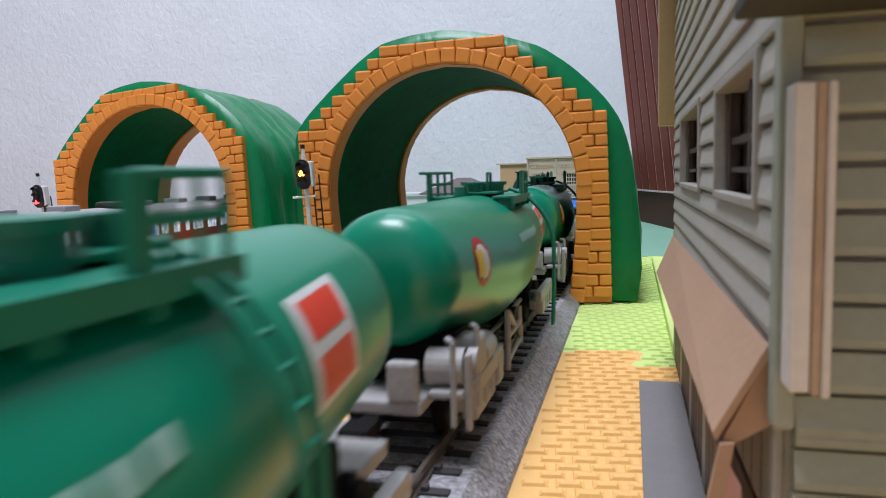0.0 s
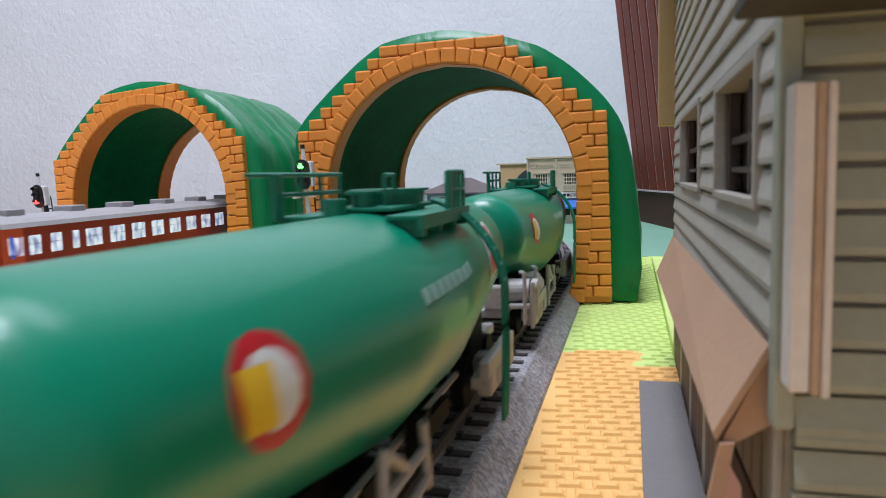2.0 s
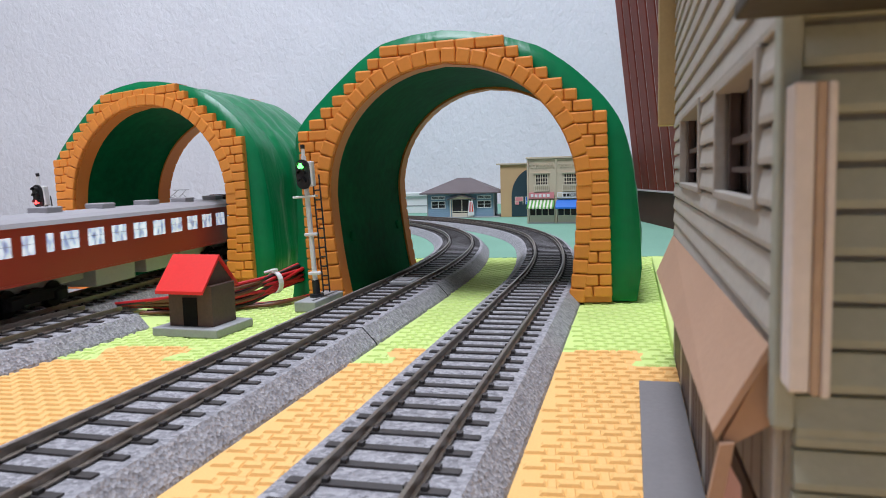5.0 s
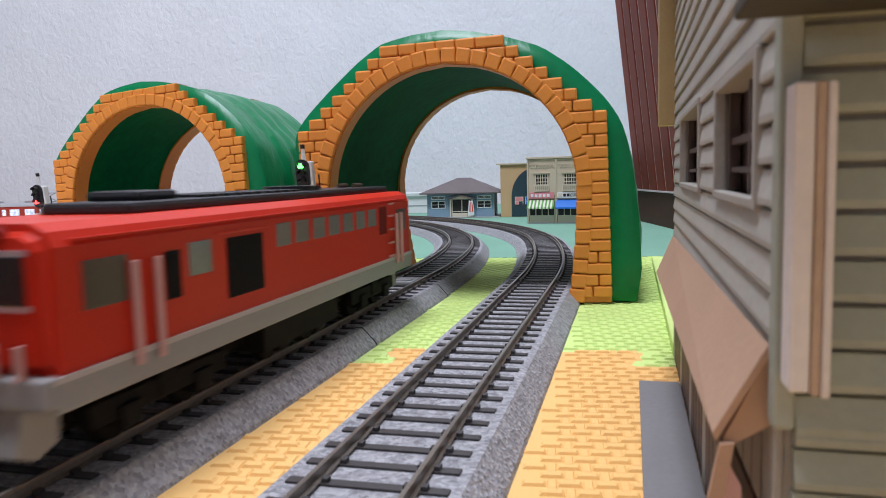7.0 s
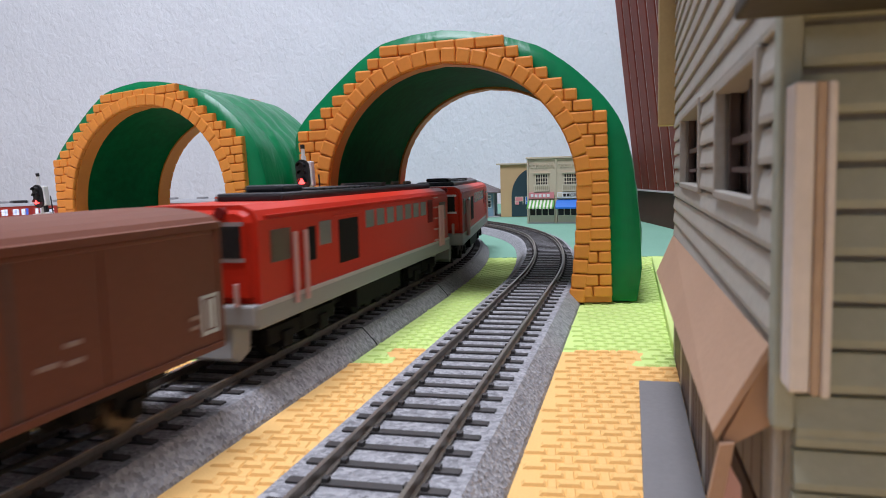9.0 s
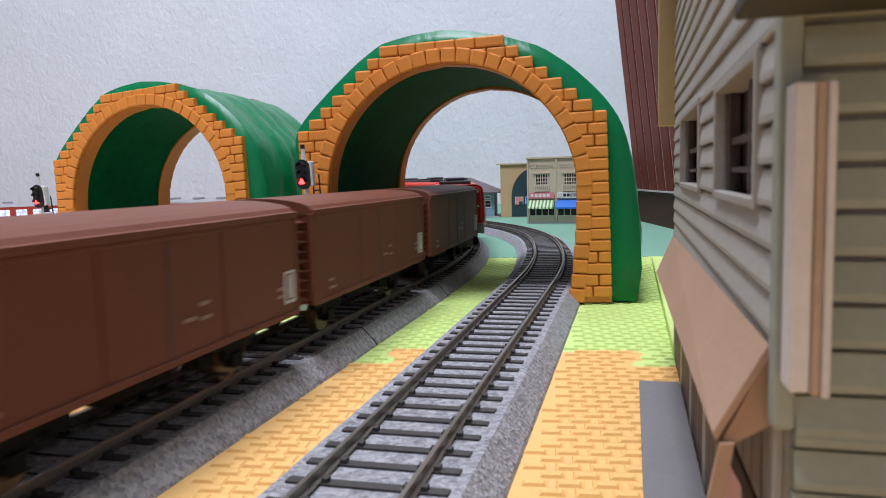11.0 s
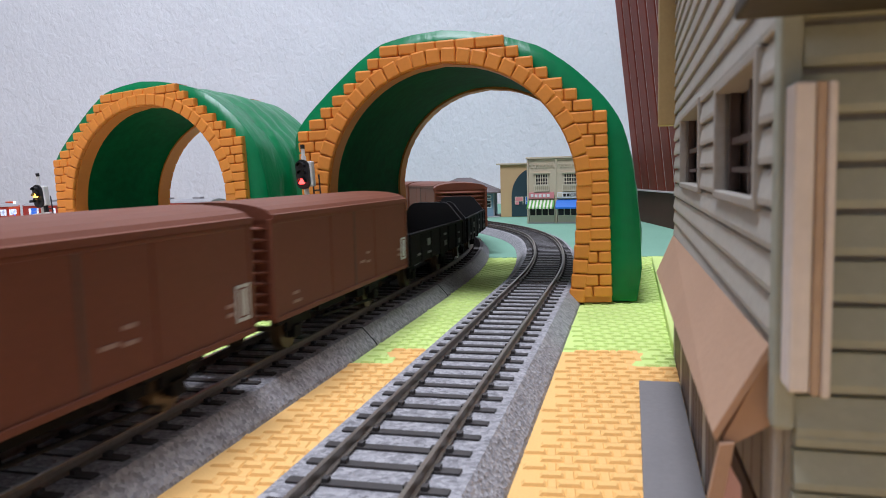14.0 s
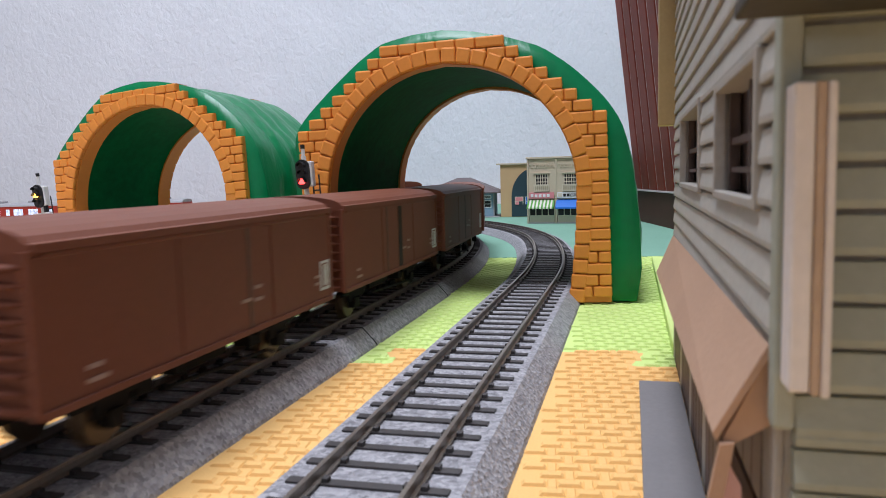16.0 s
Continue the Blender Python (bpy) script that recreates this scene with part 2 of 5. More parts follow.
def rods(rows, r, seg=8):
    bm = bmesh.new()
    for p, q in rows:
        rod(bm, p, q, r, seg)
    return bm


def prism(bm, poly, a0, a1, axis="x"):
    """Extrude a closed outline from a0 to a1 along an axis; outline in the other two axes, in order."""
    def place(a, p):
        return {"x": (a, p[0], p[1]), "y": (p[0], a, p[1]), "z": (p[0], p[1], a)}[axis]
    v0 = [bm.verts.new(place(a0, p)) for p in poly]
    v1 = [bm.verts.new(place(a1, p)) for p in poly]
    k = len(poly)
    for i in range(k):
        bm.faces.new((v0[i], v0[(i + 1) % k], v1[(i + 1) % k], v1[i]))
    bm.faces.new(v0)
    bm.faces.new(v1[::-1])


def sweep(bm, points, profile, closed=True):
    """Sweep a profile (across, up) along (x, y, z, heading) stations; heading in radians from +x."""
    rings = []
    for x, y, z, h in points:
        rx, ry = math.sin(h), -math.cos(h)
        rings.append([bm.verts.new((x + rx * a, y + ry * a, z + b)) for a, b in profile])
    k = len(profile)
    for r0, r1 in zip(rings, rings[1:]):
        for i in range(k if closed else k - 1):
            j = (i + 1) % k
            bm.faces.new((r0[i], r0[j], r1[j], r1[i]))
    if closed:
        bm.faces.new(rings[0])
        bm.faces.new(rings[-1][::-1])


def tube(points, r, seg=8):
    """A round cable through points."""
    bm = bmesh.new()
    pts = [Vector(p) for p in points]
    fine = []
    for i in range(len(pts) - 1):
        p0, p1, p2, p3 = pts[max(i - 1, 0)], pts[i], pts[i + 1], pts[min(i + 2, len(pts) - 1)]
        for j in range(8):
            t = j / 8
            fine.append(0.5 * (2 * p1 + (p2 - p0) * t + (2 * p0 - 5 * p1 + 4 * p2 - p3) * t * t + (3 * p1 - p0 - 3 * p2 + p3) * t ** 3))
    fine.append(pts[-1])
    rings = []
    for i, p in enumerate(fine):
        d = (fine[min(i + 1, len(fine) - 1)] - fine[max(i - 1, 0)]).normalized()
        q = d.to_track_quat("Z", "Y")
        rings.append([bm.verts.new(p + q @ Vector((r * math.cos(6.2832 * k / seg), r * math.sin(6.2832 * k / seg), 0))) for k in range(seg)])
    for a, b in zip(rings, rings[1:]):
        for k in range(seg):
            bm.faces.new((a[k], a[(k + 1) % seg], b[(k + 1) % seg], b[k]))
    bm.faces.new(rings[0])
    bm.faces.new(rings[-1][::-1])
    return bm


def bars(name, rows, r, mat, parent, label="", seg=6):
    """Round bars, each a part of its own."""
    for p, q in rows:
        part(name, rods([(p, q)], r, seg), mat, parent, label)


LS = pose(0, 0, 0, 0, 0, -A)     # plan (l, s, z) to world


def plan(l, s, z=0.0, turn=0.0, rx=0.0, ry=0.0):
    """World pose of a thing at plan place l, s (mm), turned by degrees against the plan."""
    return LS @ pose(l * MM, s * MM, z * MM, rx, ry, turn)


# ---- track lines ----
class Line:
    """A track line: a straight at start, then arcs (a negative radius turns right). Segments (length, radius or 0)."""

    def __init__(self, l0, s0, turn, segments, back=480.0, drop=0.0):
        self.l0, self.s0, self.turn, self.segments, self.back, self.drop = l0, s0, radians(turn), segments, back, drop

    def low(self, d):
        """How far the line has gone down, past the edge of the foam mats."""
        u = min(max((d - 480.0) / 260.0, 0.0), 1.0)
        return self.drop * u * u * (3 - 2 * u)

    def at(self, d):
        """World x, y (mm) and heading (radians from +x) at distance d from the start."""
        s, l, h = self.s0, self.l0, self.turn
        if d < -420.0:
            # behind the camera the line comes round from the left
            b, r = -420.0 - d, self.back
            turn = min(b / r, math.pi)
            rest = max(b - math.pi * r, 0.0)
            s1, l1 = s - 420.0 * math.cos(h), l - 420.0 * math.sin(h)
            ds, dl = -r * math.sin(turn) + rest, -r + r * math.cos(turn)
            s, l = s1 + ds * math.cos(h) - dl * math.sin(h), l1 + ds * math.sin(h) + dl * math.cos(h)
            return l * NA[0] + s * UA[0], l * NA[1] + s * UA[1], math.pi / 2 - radians(A) - h - turn
        for i, (length, radius) in enumerate(self.segments):
            step = d if i == len(self.segments) - 1 else min(d, length)
            if i == 0 and d < 0:
                step = d
            if not radius:
                s, l = s + step * math.cos(h), l + step * math.sin(h)
            else:
                h2 = h - step / radius
                s, l, h = s + radius * (math.sin(h) - math.sin(h2)), l + radius * (math.cos(h2) - math.cos(h)), h2
            d -= step
            if d <= 0:
                break
        return l * NA[0] + s * UA[0], l * NA[1] + s * UA[1], math.pi / 2 - radians(A) - h


LINE_1 = Line(-42.5, 0.0, 0.0, [(330.7, 0), (212.5, 1104.0), (385.0, 507.0), (63.0, -240.0), (600.0, 0)], 500.0)
LINE_2 = Line(-105.1, 0.0, 0.0, [(354.4, 0), (166.4, 863.0), (400.0, 527.0), (79.0, -300.0), (600.0, 0)], 440.0)
LINE_3 = Line(-206.5, 0.0, -6.4, [(470.0, 0), (420.0, 322.0), (700.0, 235.0), (600.0, 0)], 330.0, 8.4)
LINE_4 = Line(-204.5, 0.0, 0.0, [(235.0, 0), (10.0, 0)])
RAIL_TOP = 8.9


def car_pose(line, d, half):
    """Pose of a rigid car on two bogies, its middle at distance d."""
    x0, y0, _ = line.at(d - half)
    x1, y1, _ = line.at(d + half)
    z0, z1 = RAIL_TOP - line.low(d - half), RAIL_TOP - line.low(d + half)
    return pose((x0 + x1) / 2 * MM, (y0 + y1) / 2 * MM, (z0 + z1) / 2 * MM, 0, math.degrees(math.atan2(z0 - z1, 2 * half)), math.degrees(math.atan2(y1 - y0, x1 - x0)))


# ---- the room ----
def room():
    for name, row, mat in (("wall_north", (-2600, 1900, 1500, 1560, -750, 1750), WALL), ("wall_south", (-2600, 1900, -1660, -1600, -750, 1750), WALL),
                           ("wall_west", (-2660, -2600, -1600, 1500, -750, 1750), WALL), ("wall_east", (1900, 1960, -1600, 1500, -750, 1750), WALL),
                           ("ceiling", (-2660, 1960, -1660, 1560, 1752, 1800), CEIL), ("floor", (-2660, 1960, -1660, 1560, -810, -752), TABLE)):
        tagged(part(name, cubes(row), mat), "white textured wallpaper wall" if name.startswith("wall") else "plain pale " + name, name.split("_")[0], kind="structure")
    table = thing("table", "large brown layout table under the mats", "table", pose(0, 0, 0))
    part("tabletop", cubes((-1500, 900, -1200, 1494, -38, -9.0), bevel=2), TABLE, table)
    for x in (-1440, 840):
        for y in (-1140, 1380):
            part("leg", cubes((x - 25, x + 25, y - 25, y + 25, -752, -38), bevel=2), TABLE, table)


room()

# ---- foam mats: tiles with jigsaw edges and a woven relief ----
MAT = pose(0.063, 0.2255, 0, 0, 0, -8.3)
TAB = 17.0
TABS = [(-206, -178), (-156, -128), (-106, -78), (-56, -28), (-6, 28), (44, 72)]


def edge_line(x0, x1):
    """The jigsaw seam between the two tiles, from x0 to x1."""
    pts = [(x0, 0.0)]
    for a, b in TABS:
        pts += [(a + 5, 0.0), (a + 5, -2.0), (a, -TAB + 2), (a + 1.5, -TAB), (b - 1.5, -TAB), (b, -TAB + 2), (b - 5, -2.0), (b - 5, 0.0)]
    return pts + [(x1, 0.0)]


def in_lime(x, y):
    if y > 0:
        return True
    if y < -TAB:
        return False
    k = -y / TAB * 5
    return any(a + 5 - k < x < b - 5 + k for a, b in TABS)


def on_track(x, y):
    wx, wy = (MAT @ Vector((x * MM, y * MM, 0))).xy / MM
    l, s = wx * NA[0] + wy * NA[1], wx * UA[0] + wy * UA[1]
    if s < 335:
        return -66 < l < -19.5 or -128.5 < l < -82 or -262 < l < -186
    return False


def weave(parent, mat, lime, x0, x1, y0, y1):
    """The raised strands of the weave: low pads in staggered rows, standing strands between."""
    verts, faces = [], []
    px, py = 6.6, 3.9
    for j in range(int(y0 / py) - 1, int(y1 / py) + 1):
        for i in range(int(x0 / px) - 1, int(x1 / px) + 1):
            cx, cy = (i + (0.5 if j % 2 else 0.0)) * px, j * py
            if not (x0 < cx < x1 and y0 < cy < y1) or in_lime(cx, cy) != lime or in_lime(cx - 2.4, cy) != lime or in_lime(cx + 2.4, cy) != lime or on_track(cx, cy):
                continue
            for w, d, h, ox in ((2.35, 1.05, 0.6, 0.0), (0.95, 2.2, 0.35, 3.3)):
                k = len(verts)
                for f, z in ((1.0, 0.02), (0.74, h)):
                    verts += [((cx + ox - w * f) * MM, (cy - d * f) * MM, z * MM), ((cx + ox + w * f) * MM, (cy - d * f) * MM, z * MM),
                              ((cx + ox + w * f) * MM, (cy + d * f) * MM, z * MM), ((cx + ox - w * f) * MM, (cy + d * f) * MM, z * MM)]
                faces += [(k + 4, k + 5, k + 6, k + 7), (k, k + 1, k + 5, k + 4), (k + 1, k + 2, k + 6, k + 5), (k + 2, k + 3, k + 7, k + 6), (k + 3, k, k + 4, k + 7)]
    me = bpy.data.meshes.new("weave")
    me.from_pydata(verts, [], faces)
    tagged(mesh_part("weave", me, mat, parent), kind="stuff")


def foam_tile(name, label, mat, outline, lime, x0, x1, y0, y1):
    tile = thing(name, label, "floor mat", MAT, "foam mats")
    bm = bmesh.new()
    prism(bm, outline, -9.0, 0.0, "z")
    part("foam_sheet", bm, mat, tile)
    weave(tile, mat, lime, x0, x1, y0, y1)


foam_tile("foam_mat", "orange foam puzzle mat with woven relief", FOAM_O, [(-258, -420), (130, -420)] + edge_line(-258, 130)[::-1], False, -256, 40, -190, 2)
foam_tile("foam_mat", "lime green foam puzzle mat with woven relief", FOAM_G, edge_line(-258, 130) + [(130, 300), (-258, 300)], True, -256, 110, -20, 262)

# a second lime sheet stands a little higher along the house
raised = thing("foam_mat", "lime green foam mat edge beside the house", "floor mat", plan(0, 0), "foam mats")
part("foam_sheet", cubes((12.5, 60, 232, 470, -9, 4.0), bevel=0.6), FOAM_G, raised)

felt = thing("felt_sheet", "thin grey-green felt sheet under the buildings", "felt sheet", MAT)
bm = bmesh.new()
prism(bm, [(-130, 264), (480, 262), (480, 1180), (-500, 1180), (-360, 420), (-190, 300)], -9.0, 0.55, "z")
part("felt", bm, FELT, felt)

sheet = thing("play_sheet", "cream printed play sheet with dashed brown lines", "play sheet", pose(0, 0, 0))
part("paper", cubes((-1450, -215, 180, 1000, -9.0, -8.2)), CREAM, sheet)
for x0, x1, y0, y1 in ((-1450, -392, 695, 790), (-264, -217, 660, 745)):
    bm = bmesh.new()
    pts = []
    for i in range(24):
        t = 6.2832 * i / 24
        pts.append(((x0 + x1) / 2 + (x1 - x0) / 2 * math.cos(t) * (1 + 0.06 * math.sin(3 * t)), (y0 + y1) / 2 + (y1 - y0) / 2 * math.sin(t)))
    prism(bm, pts, -8.2, -7.7, "z")
    part("green_print", bm, GRASS_S, sheet)
bm = bmesh.new()
for y in (395, 470, 560):
    for i in range(60):
        x = -640 + i * 7.5
        box(bm, x, x + 4.6, y + 0.06 * x, y + 0.06 * x + 1.0, -8.2, -7.9)
part("dashed_line", bm, INK, sheet)


# ---- tracks ----
def tie_mesh():
    bm = bmesh.new()
    box(bm, -1.15, 1.15, -14.2, 14.2, -1.2, 0.0)
    for y in (-8.65, 8.65):
        for o in (-1.5, 1.5):
            box(bm, -0.8, 0.8, y + o - 0.55, y + o + 0.55, 0.0, 0.8)
    bmesh.ops.recalc_face_normals(bm, faces=bm.faces)
    for v in bm.verts:
        v.co *= MM
    me = bpy.data.meshes.new("tie")
    bm.to_mesh(me)
    bm.free()
    me.materials.append(TIE)
    return me


TIE_MESH = tie_mesh()


def track(label, line, d0, d1, first, base=0.0, right=21.2, left=21.2, ties=(0, 1200)):
    ob = thing("railway_track", label, "railway track", pose(0, 0, 0), "model railway tracks")
    count = max(2, int((d1 - d0) / 12))
    stations = []
    for i in range(count + 1):
        d = d0 + (d1 - d0) * i / count
        x, y, h = line.at(d)
        stations.append((x, y, -line.low(d), h))
    bm = bmesh.new()
    sweep(bm, stations, [(-left, base), (-left, 0.0), (-left + 0.4, 1.0), (-16.2, 6.05), (16.2, 6.05), (right - 0.4, 1.0), (right, 0.0), (right, base)])
    part("ballast", bm, BALLAST, ob, "grey speckled plastic ballast")
    for side in (-8.65, 8.65):
        bm = bmesh.new()
        sweep(bm, stations, [(side - 0.85, 6.5), (side - 0.85, 6.8), (side - 0.25, 7.1), (side - 0.25, 8.2), (side - 0.42, 8.4), (side - 0.42, 8.85),
                             (side + 0.42, 8.85), (side + 0.42, 8.4), (side + 0.25, 8.2), (side + 0.25, 7.1), (side + 0.85, 6.8), (side + 0.85, 6.5)])
        part("rail", bm, RAIL, ob, "dark metal rail")
    d = first - 8.36 * int((first - d0) / 8.36)
    verts, faces = [], []
    while d < d1:
        x, y, h = line.at(d)
        m = pose(x * MM, y * MM, (6.5 - line.low(d)) * MM, 0, 0, math.degrees(h))
        if ties[0] < d < ties[1]:
            t = new("tie", TIE_MESH)
            t.parent = ob
            t.matrix_basis = m
        else:
            k = len(verts)
            verts += [m @ Vector((p * 1.15 * MM, q * 14.2 * MM, r * MM)) for r in (-1.2, 0.0) for p, q in ((-1, -1), (1, -1), (1, 1), (-1, 1))]
            faces += [(k + 4, k + 5, k + 6, k + 7), (k, k + 1, k + 5, k + 4), (k + 1, k + 2, k + 6, k + 5), (k + 2, k + 3, k + 7, k + 6), (k + 3, k, k + 4, k + 7)]
        d += 8.36
    if verts:
        me = bpy.data.meshes.new("far_ties")
        me.from_pydata(verts, [], faces)
        tagged(mesh_part("far_ties", me, TIE, ob), kind="stuff")
    return ob


track("outer curved model track with dark ties on grey ballast", LINE_1, -2500, 1560, 109.46, base=-8.9, ties=(20, 1550))
track("inner curved model track with dark ties on grey ballast", LINE_2, -2500, 1560, 104.0, base=-8.9, ties=(40, 1550))
track("model track leading into the smaller-looking tunnel", LINE_3, -1500, 1900, 100.0, base=-8.9, ties=(60, 1400))
track("short model siding track on grey ballast", LINE_4, -400, 245, 60.0, base=-8.9, ties=(60, 245))

# dark seams where the track sections meet
for line, d in ((LINE_2, 231.0), (LINE_2, 331.5), (LINE_1, 340.0)):
    x, y, h = line.at(d)
    seam = thing("track_joint", "dark gap between two track sections", "track joint", pose(x * MM, y * MM, 0, 0, 0, math.degrees(h)), "track joints")
    bm = bmesh.new()
    prism(bm, [(-21.3, 0.02), (-20.9, 1.1), (-16.2, 6.15), (16.2, 6.15), (20.9, 1.1), (21.3, 0.02)], -0.35, 0.35, "x")
    part("gap", bm, BLACK_M, seam)
    for y2 in (-8.65, 8.65):
        part("rail_joiner", cubes((-4.0, 4.0, y2 - 1.0, y2 + 1.0, 6.6, 8.0), bevel=0.2), RAIL, seam)

# rail joiner and track magnet in the inner track
clip = thing("track_sensor", "grey plastic sensor block between the rails", "track sensor", plan(-105.1, 331))
part("block", cubes((-5, 6, -8, 8, 6.5, 8.2), bevel=0.4), CONCRETE, clip)
part("cover", cubes((-3.2, 4.2, -5, 5, 8.2, 8.7), bevel=0.2), ROOF_G, clip)


# ---- toy tunnels ----
STEP_W, STEP_H, SHOULDER, HALF = 6.0, 4.95, 81.7, 70.0
ARCH_Z, R_IN, R_OUT = 50.0, 56.3, 63.3


def bevelled(w, d, h, b=0.75):
    bm = bmesh.new()
    box(bm, -w / 2, w / 2, -d, 0, -h / 2, h / 2, bevel=b)
    bmesh.ops.recalc_face_normals(bm, faces=bm.faces)
    for v in bm.verts:
        v.co *= MM
    me = bpy.data.meshes.new("brick")
    bm.to_mesh(me)
    bm.free()
    me.materials.append(ORANGE)
    return me


BRICKS = {}


def brick(parent, x, z, w, h, turn=0.0, proud=2.2):
    key = (round(w, 1), round(h, 1), proud)
    if key not in BRICKS:
        BRICKS[key] = bevelled(max(key[0], 1.6), proud, key[1], min(0.75, key[0] * 0.3))
    ob = new("brick", BRICKS[key])
    ob.parent = parent
    ob.matrix_basis = pose(x * MM, 0, z * MM, 0, turn, 0)


def outline_half(z):
    if z <= SHOULDER:
        return HALF
    return HALF - STEP_W * math.ceil((z - SHOULDER) / STEP_H - 1e-6)


def ring_half(z, r):
    """Half the arch's width at height z: a round head over legs that draw in towards the ground."""
    return math.sqrt(max(r * r - (z - ARCH_Z) ** 2, 0.0)) if z > ARCH_Z else r - 5.0 * ((ARCH_Z - z) / ARCH_Z) ** 1.7


def portal_plate(bm, y0, y1):
    """The stepped plate with its arch cut out, as slices between the arch and the outline."""
    sub = STEP_H / 3
    zs = [0.0]
    z = SHOULDER - 16 * STEP_H
    while z < SHOULDER + 7 * STEP_H + 0.1:
        if z > 0.3:
            zs.append(z)
        z += sub
    for z0, z1 in zip(zs, zs[1:]):
        xo = outline_half((z0 + z1) / 2) - 0.5
        top = ARCH_Z + R_IN
        a0, a1 = ring_half(z0, R_IN) if z0 < top else 0.0, ring_half(z1, R_IN) if z1 < top else 0.0
        for sg in (1, -1):
            prism(bm, [(sg * a0, z0), (sg * xo, z0), (sg * xo, z1), (sg * a1, z1)], y0, y1, "y")
    bmesh.ops.remove_doubles(bm, verts=bm.verts, dist=0.02)


def portal_bricks(parent, rng):
    # the arch ring: legs, then wedge stones
    for sg in (-1, 1):
        for i in range(8):
            z = 3.3 + i * 6.35
            brick(parent, sg * (ring_half(z, (R_IN + R_OUT) / 2) - 0.3), z, R_OUT - R_IN - 0.3, 6.0, sg * 4.5 * (1 - z / ARCH_Z) + rng.uniform(-1.0, 1.0))
    count = 28
    for i in range(count):
        t = math.pi * (i + 0.5) / count
        r = (R_IN + R_OUT) / 2
        brick(parent, r * math.cos(t), ARCH_Z + r * math.sin(t), R_OUT - R_IN - 0.3, r * math.pi / count - 0.35, -math.degrees(t), 2.6)
    # the coursed masonry outside it
    rows = int(116.4 / STEP_H) + 1
    for j in range(rows):
        z0 = SHOULDER - 17 * STEP_H + j * STEP_H
        zc = z0 + STEP_H / 2
        if zc < 1.5 or z0 + STEP_H > 116.6:
            continue
        xo = outline_half(zc)
        xi = min(ring_half(zc - STEP_H / 2, R_OUT - 1), ring_half(zc + STEP_H / 2, R_OUT - 1)) if zc - STEP_H / 2 < ARCH_Z + R_OUT else 0.0
        if zc > ARCH_Z + R_OUT + 1:
            xi = 0.0
        for sg in (-1, 1):
            if xi == 0.0:
                if sg < 0:
                    continue
                cuts, x = [-xo], -xo
                while x < xo - 6:
                    x += rng.choice((7.6, 8.2, 8.8))
                    cuts.append(min(x, xo))
                if cuts[-1] < xo:
                    cuts[-1] = xo
                for a, b in zip(cuts, cuts[1:]):
                    if b - a > 1.5:
                        brick(parent, (a + b) / 2, zc, b - a - 0.35, STEP_H - 0.3)
                continue
            span = xo - xi
            if span < 1.2:
                continue
            cuts, x = [xo], xo
            w = 8.2 if j % 2 else 5.6
            while x - xi > w + 4.0:
                x -= w
                w = rng.choice((8.2, 10.5, 6.2))
                cuts.append(x)
            cuts.append(xi)
            for a, b in zip(cuts, cuts[1:]):
                if a - b > 1.2:
                    brick(parent, sg * (a + b) / 2, zc, a - b - 0.35, STEP_H - 0.3)


HILL_RIGHT = [(80, 0), (82.5, 14), (81.5, 40), (79.5, 60), (76, 76), (70, 86), (62, 95), (54, 102.5), (43, 110.5), (28, 116), (14, 119.5), (0, 121.3)]
HILL_LEFT = [(-81, 0), (-75.5, 26), (-74, 60), (-73, 79), (-70.5, 84), (-63, 91.5), (-52, 101), (-40, 110.5), (-28, 118), (-14, 120.5), (0, 121.3)]


def along(points, u):
    """The point at share u of a line of points, its corners softened."""
    spans = [math.dist(a, b) for a, b in zip(points, points[1:])]
    def exact(w):
        d = min(max(w, 0.0), 1.0) * sum(spans)
        for (a, b), n in zip(zip(points, points[1:]), spans):
            if d <= n + 1e-9:
                return a[0] + (b[0] - a[0]) * d / n, a[1] + (b[1] - a[1]) * d / n
            d -= n
        return points[-1]
    if u < 0.03 or u > 0.97:
        return exact(u)
    near = [exact(u + k * 0.014) for k in (-1, 0, 1)]
    return sum(p[0] for p in near) / 3, sum(p[1] for p in near) / 3


